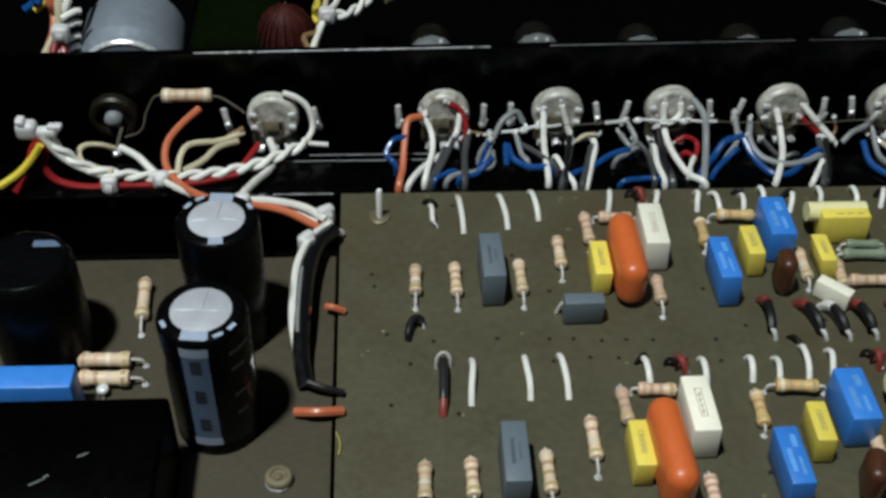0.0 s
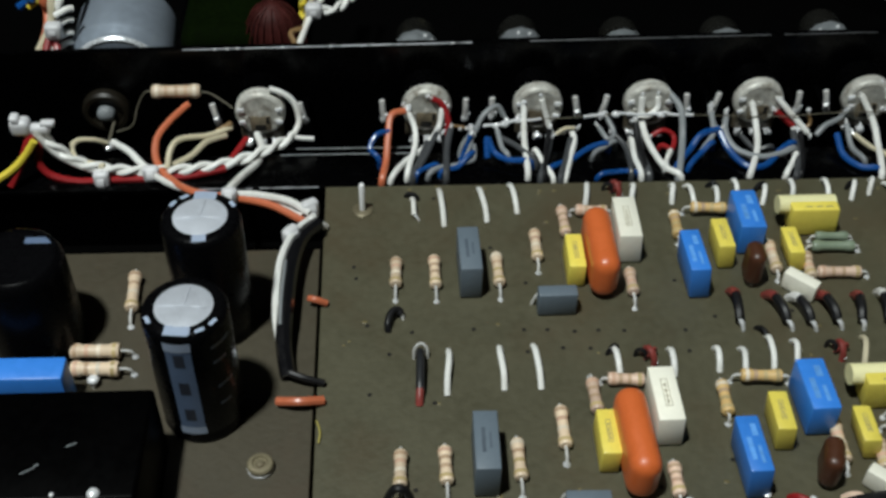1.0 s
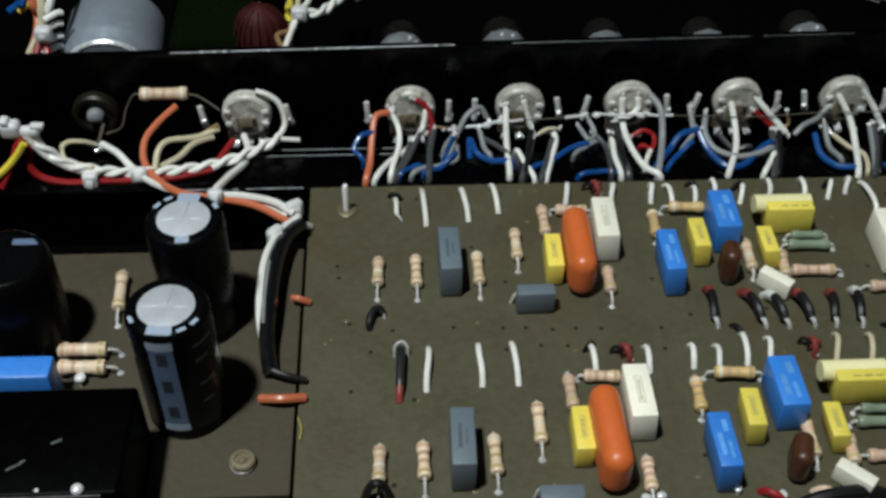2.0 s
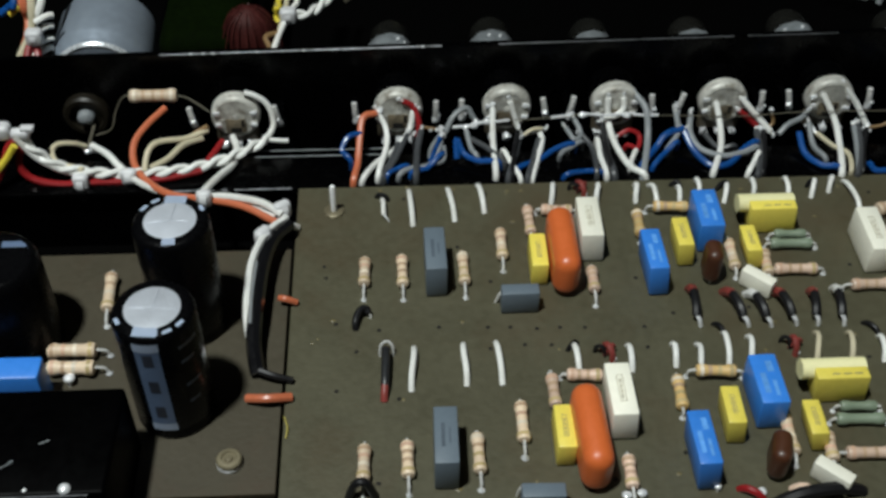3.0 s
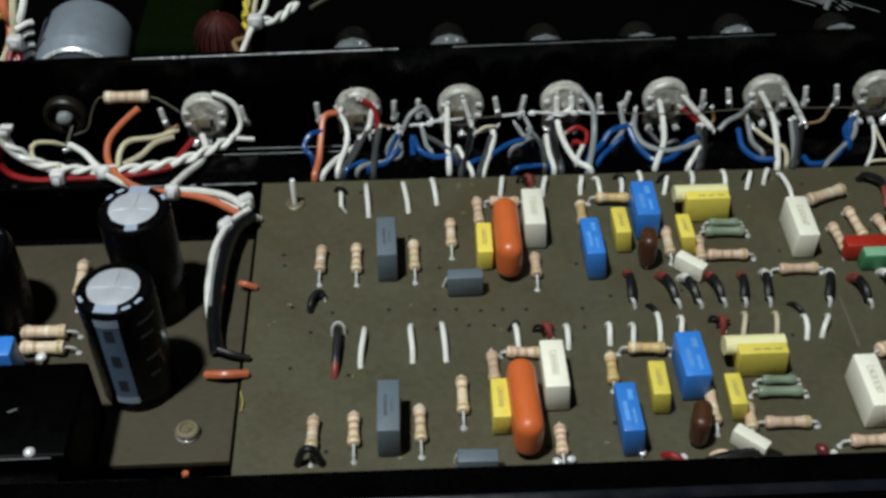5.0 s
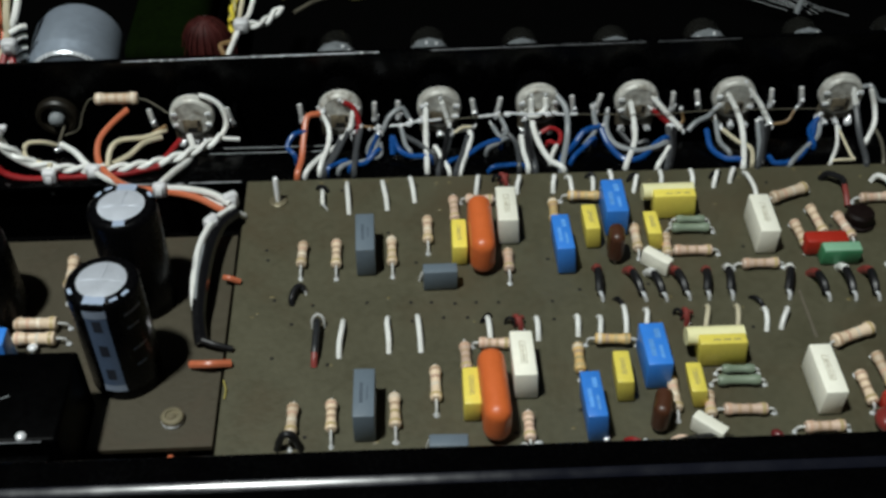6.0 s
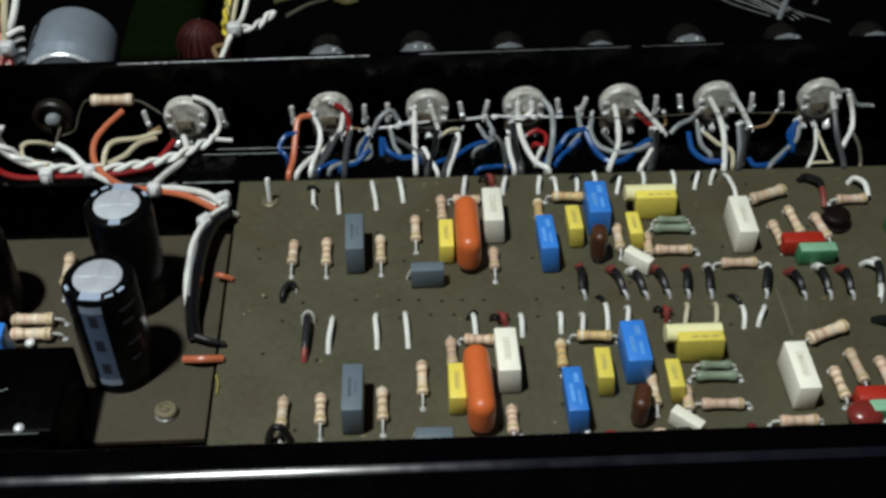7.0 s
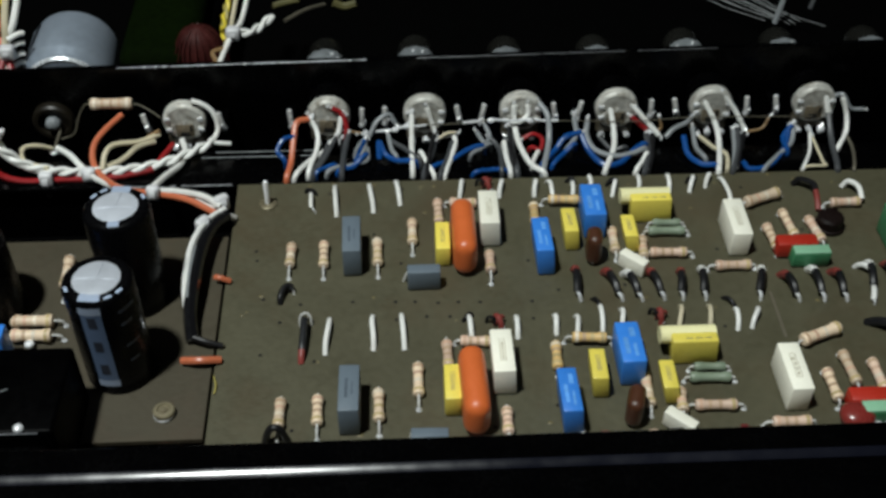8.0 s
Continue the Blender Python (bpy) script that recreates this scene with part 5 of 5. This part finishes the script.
wire([(167.8, 20.0, 0.8), (172.7, 20.0, 2.1), (175.2, 22.0, 4.8)], 0.49, BROWN_PVC, "thin copper-coloured wire at a terminal", group="wires along the potentiometers", joints=(0, 2,))
wire([(163.4, 6.0, -8.4), (162.9, 3.9, 0.6), (164.3, 0.9, 0.6), (171.1, 2.3, 0.6), (178.2, 10.8, 0.6), (181.2, 18.0, 3.9)], 0.9, BLUE_PVC, "blue wire looping under the potentiometers", group="wires along the potentiometers", joints=(5,))
wire([(170.1, 4.0, -9.8), (168.8, 0.2, 0.6), (175.4, 7.5, 0.6), (181.0, 13.0, 1.2), (182.7, 18.0, 3.8)], 0.82, GREY_PVC, "grey wire looping under the potentiometers", group="wires along the potentiometers", joints=(4,))
wire([(179.8, 12.0, -9.0), (178.8, 9.1, 0.6), (178.7, 15.0, 2.0), (181.9, 18.0, 4.8)], 0.9, BLUE_PVC, "blue wire looping under the potentiometers", group="wires along the potentiometers", joints=(3,))
wire([(193.6, 25.0, 12.0), (195.3, 23.0, 6.0)], 0.98, WHITE_PVC, "white wire from a potentiometer to the board", group="wires along the potentiometers", joints=(0, 1,))
wire([(195.6, 23.0, 5.3), (195.0, 13.2, 0.6), (192.8, -0.4, 0.6), (194.2, 3.0, -9.5)], 1.02, DARK_PVC, "dark grey wire from a potentiometer to the board", group="wires along the potentiometers", joints=(0,))
wire([(199.5, 24.0, 11.0), (201.4, 22.0, 5.4), (201.0, 18.0, 1.4), (196.0, 10.2, 0.6), (197.6, 14.0, -9.7)], 0.82, WHITE_PVC, "white wire from a potentiometer to the board", group="wires along the potentiometers", joints=(0,))
wire([(188.8, 18.0, 1.3), (186.3, 9.1, 0.6), (181.8, 0.6, 0.6), (183.1, 4.0, -9.5)], 0.6, WHITE_PVC, "white wire from a potentiometer to the board", group="wires along the potentiometers", joints=(0,))
wire([(189.6, 17.0, 0.1), (189.2, 3.7, 0.6), (189.4, 1.7, 0.6), (181.9, 0.8, 0.6), (183.1, 4.0, -9.3)], 0.5, CREAM_PVC, "aged cream wire under a potentiometer", group="wires along the potentiometers", joints=(0,))
wire([(200.8, 17.0, 1.0), (200.9, 9.5, 0.6), (198.1, -0.7, 0.6), (199.7, 3.0, -9.7)], 0.6, OLD_LEAD, "drab brown wire from a potentiometer to the board", group="wires along the potentiometers", joints=(0,))
wire([(195.9, 25.0, 11.0), (199.7, 25.0, 11.4), (203.1, 24.0, 6.7), (207.5, 24.0, 6.1)], 0.74, GREY_PVC, "grey wire looping under the potentiometers", group="wires along the potentiometers", joints=(0, 3,))

# ---- wiring behind the panel ----
wire([(-87.2, 85.0, 37.9), (-81.1, 55.0, 29.1), (-80.5, 54.0, 22.2), (-80.4, 50.0, 19.1), (-81.7, 46.0, 16.0), (-83.1, 42.0, 13.0)], 1.3, ORANGE_PVC, "orange wire in a tied bundle behind the panel", group="wires behind the panel")
wire([(-76.4, 85.0, 37.8), (-75.4, 56.0, 28.4), (-78.5, 52.0, 21.6), (-79.9, 48.0, 16.6), (-78.4, 42.0, 12.9)], 1.2, WHITE_PVC, "white wire in a tied bundle behind the panel", group="wires behind the panel")
wire([(-81.4, 85.0, 37.9), (-78.6, 56.0, 28.5), (-79.0, 50.0, 21.0), (-82.3, 44.0, 15.5), (-83.6, 41.0, 12.7)], 1.2, CREAM_PVC, "cream wire in a tied bundle behind the panel", group="wires behind the panel")
wire([(-82.2, 85.0, 37.9), (-83.6, 56.0, 27.6), (-85.8, 56.0, 24.8), (-88.8, 55.0, 22.9)], 1.2, BLUE_PVC, "blue wire behind the panel", group="wires behind the panel")
wire([(-79.2, 86.0, 37.3), (-81.5, 57.0, 27.0), (-84.1, 56.0, 24.1), (-86.1, 55.0, 22.8)], 1.0, YELLOW_PVC, "yellow-green wire behind the panel", group="wires behind the panel")
wire([(-80.5, 43.0, 15.1), (-79.4, 47.0, 18.2), (-77.7, 46.0, 16.0), (-77.3, 42.0, 12.9)], 1.1, RED_PVC, "dull red wire in a tied bundle behind the panel", group="wires behind the panel")
wire([(-77.3, 49.0, 23.7), (-74.0, 51.0, 24.6), (-72.6, 52.0, 24.2)], 1.0, WHITE_PVC, "white wire end plugged in beside the metal can", group="wires behind the panel")
wire([(-78.1, 49.0, 20.1), (-74.7, 51.0, 21.1), (-73.3, 52.0, 20.6)], 1.0, WHITE_PVC, "white wire end plugged in beside the metal can", group="wires behind the panel")
wire([(-79.0, 49.0, 15.7), (-75.6, 51.0, 16.7), (-74.2, 52.0, 16.3)], 1.0, WHITE_PVC, "white wire end plugged in beside the metal can", group="wires behind the panel")
wire([(-79.8, 49.0, 12.4), (-76.4, 51.0, 13.3), (-75.0, 52.0, 12.9)], 1.0, WHITE_PVC, "white wire end plugged in beside the metal can", group="wires behind the panel")
cable_tie(-77.8, 47.0, 20.1, w=5, d=4, h=5, tail=0, where="round a wire bundle")
cable_tie(-4.0, 56.0, 20.0, w=5, d=4, h=5, tail=0, where="round a wire bundle")
twisted_pair([(-3.6, 92.0, 33.7), (-6.6, 60.0, 24.3), (-7.2, 58.0, 19.6), (-7.0, 55.0, 17.8)], 0.7, YELLOW_PVC, OLD_YELLOW, "yellow wires twisted together behind the panel", 0.12, group="wires behind the panel")
wire([(3.4, 92.0, 33.6), (-0.6, 62.0, 23.9), (-3.2, 58.0, 20.7), (-5.7, 53.0, 18.1), (-8.4, 44.0, 15.3)], 0.85, WHITE_PVC, "white wire behind the panel", group="wires behind the panel")
wire([(-1.0, 92.0, 33.6), (-4.0, 62.0, 24.0), (-5.3, 58.0, 19.7), (-7.3, 50.0, 16.2), (-9.6, 43.0, 14.1)], 0.8, CREAM_PVC, "cream wire behind the panel", group="wires behind the panel")
wire([(-6.6, 52.0, 16.8), (-10.5, 49.0, 17.3), (-9.4, 46.0, 15.4)], 0.8, BROWN_PVC, "tan brown wire behind the panel", group="wires behind the panel")
twisted_pair([(-3.9, 57.0, 19.8), (1.7, 58.0, 19.1), (5.4, 62.0, 19.6), (9.0, 65.0, 21.0)], 0.8, WHITE_PVC, WHITE_PVC, "white wires twisted together behind the panel", 0.1)
wire([(12.9, 66.0, 18.4), (19.4, 74.0, 17.6), (25.9, 82.0, 14.9)], 0.7, OLD_LEAD, "drab brown wire fading into the dark back", group="wires behind the panel")
wire([(6.3, 88.0, 10.7), (10.2, 88.0, 12.0), (16.4, 88.0, 13.3)], 1.3, DULL_OLIVE, "dull olive tape end in the dark back", group="wires behind the panel")
wire([(28.7, 88.0, 11.7), (32.7, 88.0, 10.2), (37.3, 88.0, 11.3)], 1.6, DULL_OLIVE, "dull olive tape end in the dark back", group="wires behind the panel")
random.seed(41)
for k in range(8):
    x, z = 172 + 3.2 * k, -9.6 - 0.35 * k + random.uniform(-0.8, 0.8)
    wire([(x, 130, z), (x + 13.5, 121, z - 3.0 + random.uniform(-0.8, 0.8)), (x + 29.0 - 1.1 * k, 112, z - 4.4 + random.uniform(-0.7, 0.7))], 0.17, DIM_STRAND, "thin grey wire slung across the dark back", group="wires behind the panel", n=6)
wire([(200.2, 128, -12.0), (212, 118, -15.4), (225.5, 110, -16.5)], 0.17, DIM_STRAND, "thin grey wire slung across the dark back", group="wires behind the panel", n=6)
wire([(206.8, 112.0, -2.6), (205.2, 110.0, -7.5), (203.5, 108.0, -13.5)], 1.1, GREY_PVC, "white tape tag tied round thin wires", group="wires behind the panel")
wire([(221.7, 118.0, -7.5), (219.9, 116.0, -12.0)], 0.9, DARK_PVC, "pale tape end in the dark back", group="wires behind the panel")

# ---- at the far end of the board ----
wire([(176.4, -6.6, 0.2), (178.0, -7.6, 3.0), (181.0, -10.6, 3.6), (181.2, -13.6, 3.2)], 1.0, BLACK_PVC, "black sleeved wire curving over the board")
wire([(181.2, -13.4, 3.2), (180.8, -17.0, 2.6), (180.4, -20.6, 1.2)], 0.9, RED_TIP, "red sleeved end of a curved wire")
tr = thing("transistor", (181.8, -27.0, 0), "dark round transistor with a blackish cap", "transistor")
part("case", bm_lathe([(4.6, 0.6), (4.6, 1.2), (4.0, 1.4), (4.0, 4.2), (3.4, 4.9), (0.3, 5.1)], 28), material("blackish_red_case", (0.006, 0.0025, 0.002), 0.5, specular=0.25), tr)
for a in (0, 120, 240):
    part("lead", bm_tube([(2 * math.cos(radians(a)), 2 * math.sin(radians(a)), 0.9), (2 * math.cos(radians(a)), 2 * math.sin(radians(a)), -0.3)], 0.3, 6), TINNED, tr)
resistor((184.9, -17.9), (194.2, -17.6), PINK, "pinkish resistor with a white sleeved lead", (Bn, Rd, Pa, Go), lead=(2, 0))
wire([(191.6, -8.6, 0.2), (193.0, -9.0, 2.8), (194.9, -12.6, 3.6), (195.0, -17.2, 2.2)], 0.85, WHITE_PVC, "white sleeved lead hooked over a resistor")
box_capacitor(199.0, -36.0, 6.0, 15.0, 11.0, GREEN_BOX, "tall green box capacitor near the end of the board", bevel=0.5)
arched_wire(184.6, -44.6, 189.0, -49.6, WHITE_PVC, "short white link beside black sleeves", rise=3.0, radius=0.85)
arched_wire(193.0, -44.0, 191.0, -57.0, BLACK_PVC, "black sleeved link with a red tip and soldered end", rise=4.2, radius=1.05, tip=RED_TIP, tail=True, group="sleeved links between the strips")
arched_wire(187.4, -53.0, 184.4, -60.6, WHITE_PVC, "short white link with a soldered end", rise=2.6, radius=0.8, tail=True)
arched_wire(181.0, -66.6, 192.0, -77.0, BLACK_PVC, "thick black sleeved wire arching over the board", rise=4.0, radius=1.3)
dipped_capacitor(166.5, -101.5, 9.0, 8.0, 6.0, material("dark_red_dip", (0.17, 0.022, 0.018), 0.3, vary=0.1, coat=0.3), "dull red dipped capacitor near the front rail", power=2.2)
for x, y in ((172.0, -102.6), (175.0, -102.2), (78.8, -103.4), (75.4, -103.8)):
    dipped_capacitor(x, y, 2.2, 2.0, 2.0, SOLDER, "bright solder blob beside the front rail", power=2.0)
arched_wire(15.2, -101.2, 21.0, -101.4, BLACK_PVC, "black sleeved link looping over a resistor end", rise=6.4, radius=0.95)

# small dark links and beads among the white ones
for x0, y0, x1, y1 in ((104.2, -2.6, 107.2, -3.4), (142.6, -4.6, 146.0, -2.6), (116.8, -5.0, 120.6, -2.4), (105.0, -54.6, 107.4, -59.0), (142.6, -55.6, 145.6, -60.4), (21.6, -4.6, 25.0, -6.0), (67.8, -61.6, 70.6, -59.6)):
    arched_wire(x0, y0, x1, y1, BLACK_PVC, "short black wire link beside a white one", rise=1.9, radius=0.6)
red_loop(122.4, -62.6, -20)
arched_wire(112.0, -102.8, 117.0, -104.4, PINK, "short pink wire link close to the front rail", rise=2.2, radius=0.8)
arched_wire(107.5, -106.4, 127.5, -104.0, BLACK_PVC, "thick black sleeved wire close to the front rail", rise=3.2, radius=1.5)
arched_wire(100.6, -102.4, 105.2, -105.8, RED_PVC, "short red wire link close to the front rail", rise=2.0, radius=0.9)
dipped_capacitor(137.4, -103.8, 2.6, 3.6, 3.4, material("dark_red_bead", (0.10, 0.012, 0.014), 0.3, vary=0.2), "small dark red dipped bead capacitor", yaw=40, power=2.1)
for x0, y0 in ((105.0, -104.0), (140.2, -104.4), (95.6, -102.0)):
    dipped_capacitor(x0, y0, 1.8, 2.2, 1.8, SOLDER, "bright solder blob beside the front rail", power=2.0)

# uneven runs of solder along the bare bus wire
random.seed(31)
BUS = [(39.0, 3.8), (50.1, 5.1), (53.9, 6.4), (68.7, 6.9), (81.6, 8.1), (94.6, 7.6), (113.4, 6.8)]
for k, (u, v) in enumerate(((0.0, 1.0), (0.1, 0.9), (0.0, 0.45), (0.3, 0.75), (0.05, 0.95), (0.1, 0.5))):
    (xa, za), (xb, zb) = BUS[k], BUS[k + 1]
    ends = [(xa + (xb - xa) * t - 39.0, random.uniform(-0.15, 0.15), za + (zb - za) * t - 3.8 + random.uniform(-0.2, 0.2)) for t in (u, (u + v) / 2, v)]
    part("solder_run", bm_tube(ends, random.uniform(0.42, 0.6), 8), SOLDER, bus_wire, "thick bright run of solder")
for k in (1, 2, 4, 5):
    bead = part("solder_joint", shared("solder_joint|bead", lambda: bm_lathe([(0.2, -1.0), (0.7, -0.6), (0.9, 0.0), (0.55, 0.7), (0.2, 1.0)], 10), SOLDER), None, bus_wire)
    bead.location, bead.scale = mm(BUS[k][0] - 39.0, -0.2, BUS[k][1] - 3.8), (1.4, 1.2, random.uniform(0.9, 1.3))
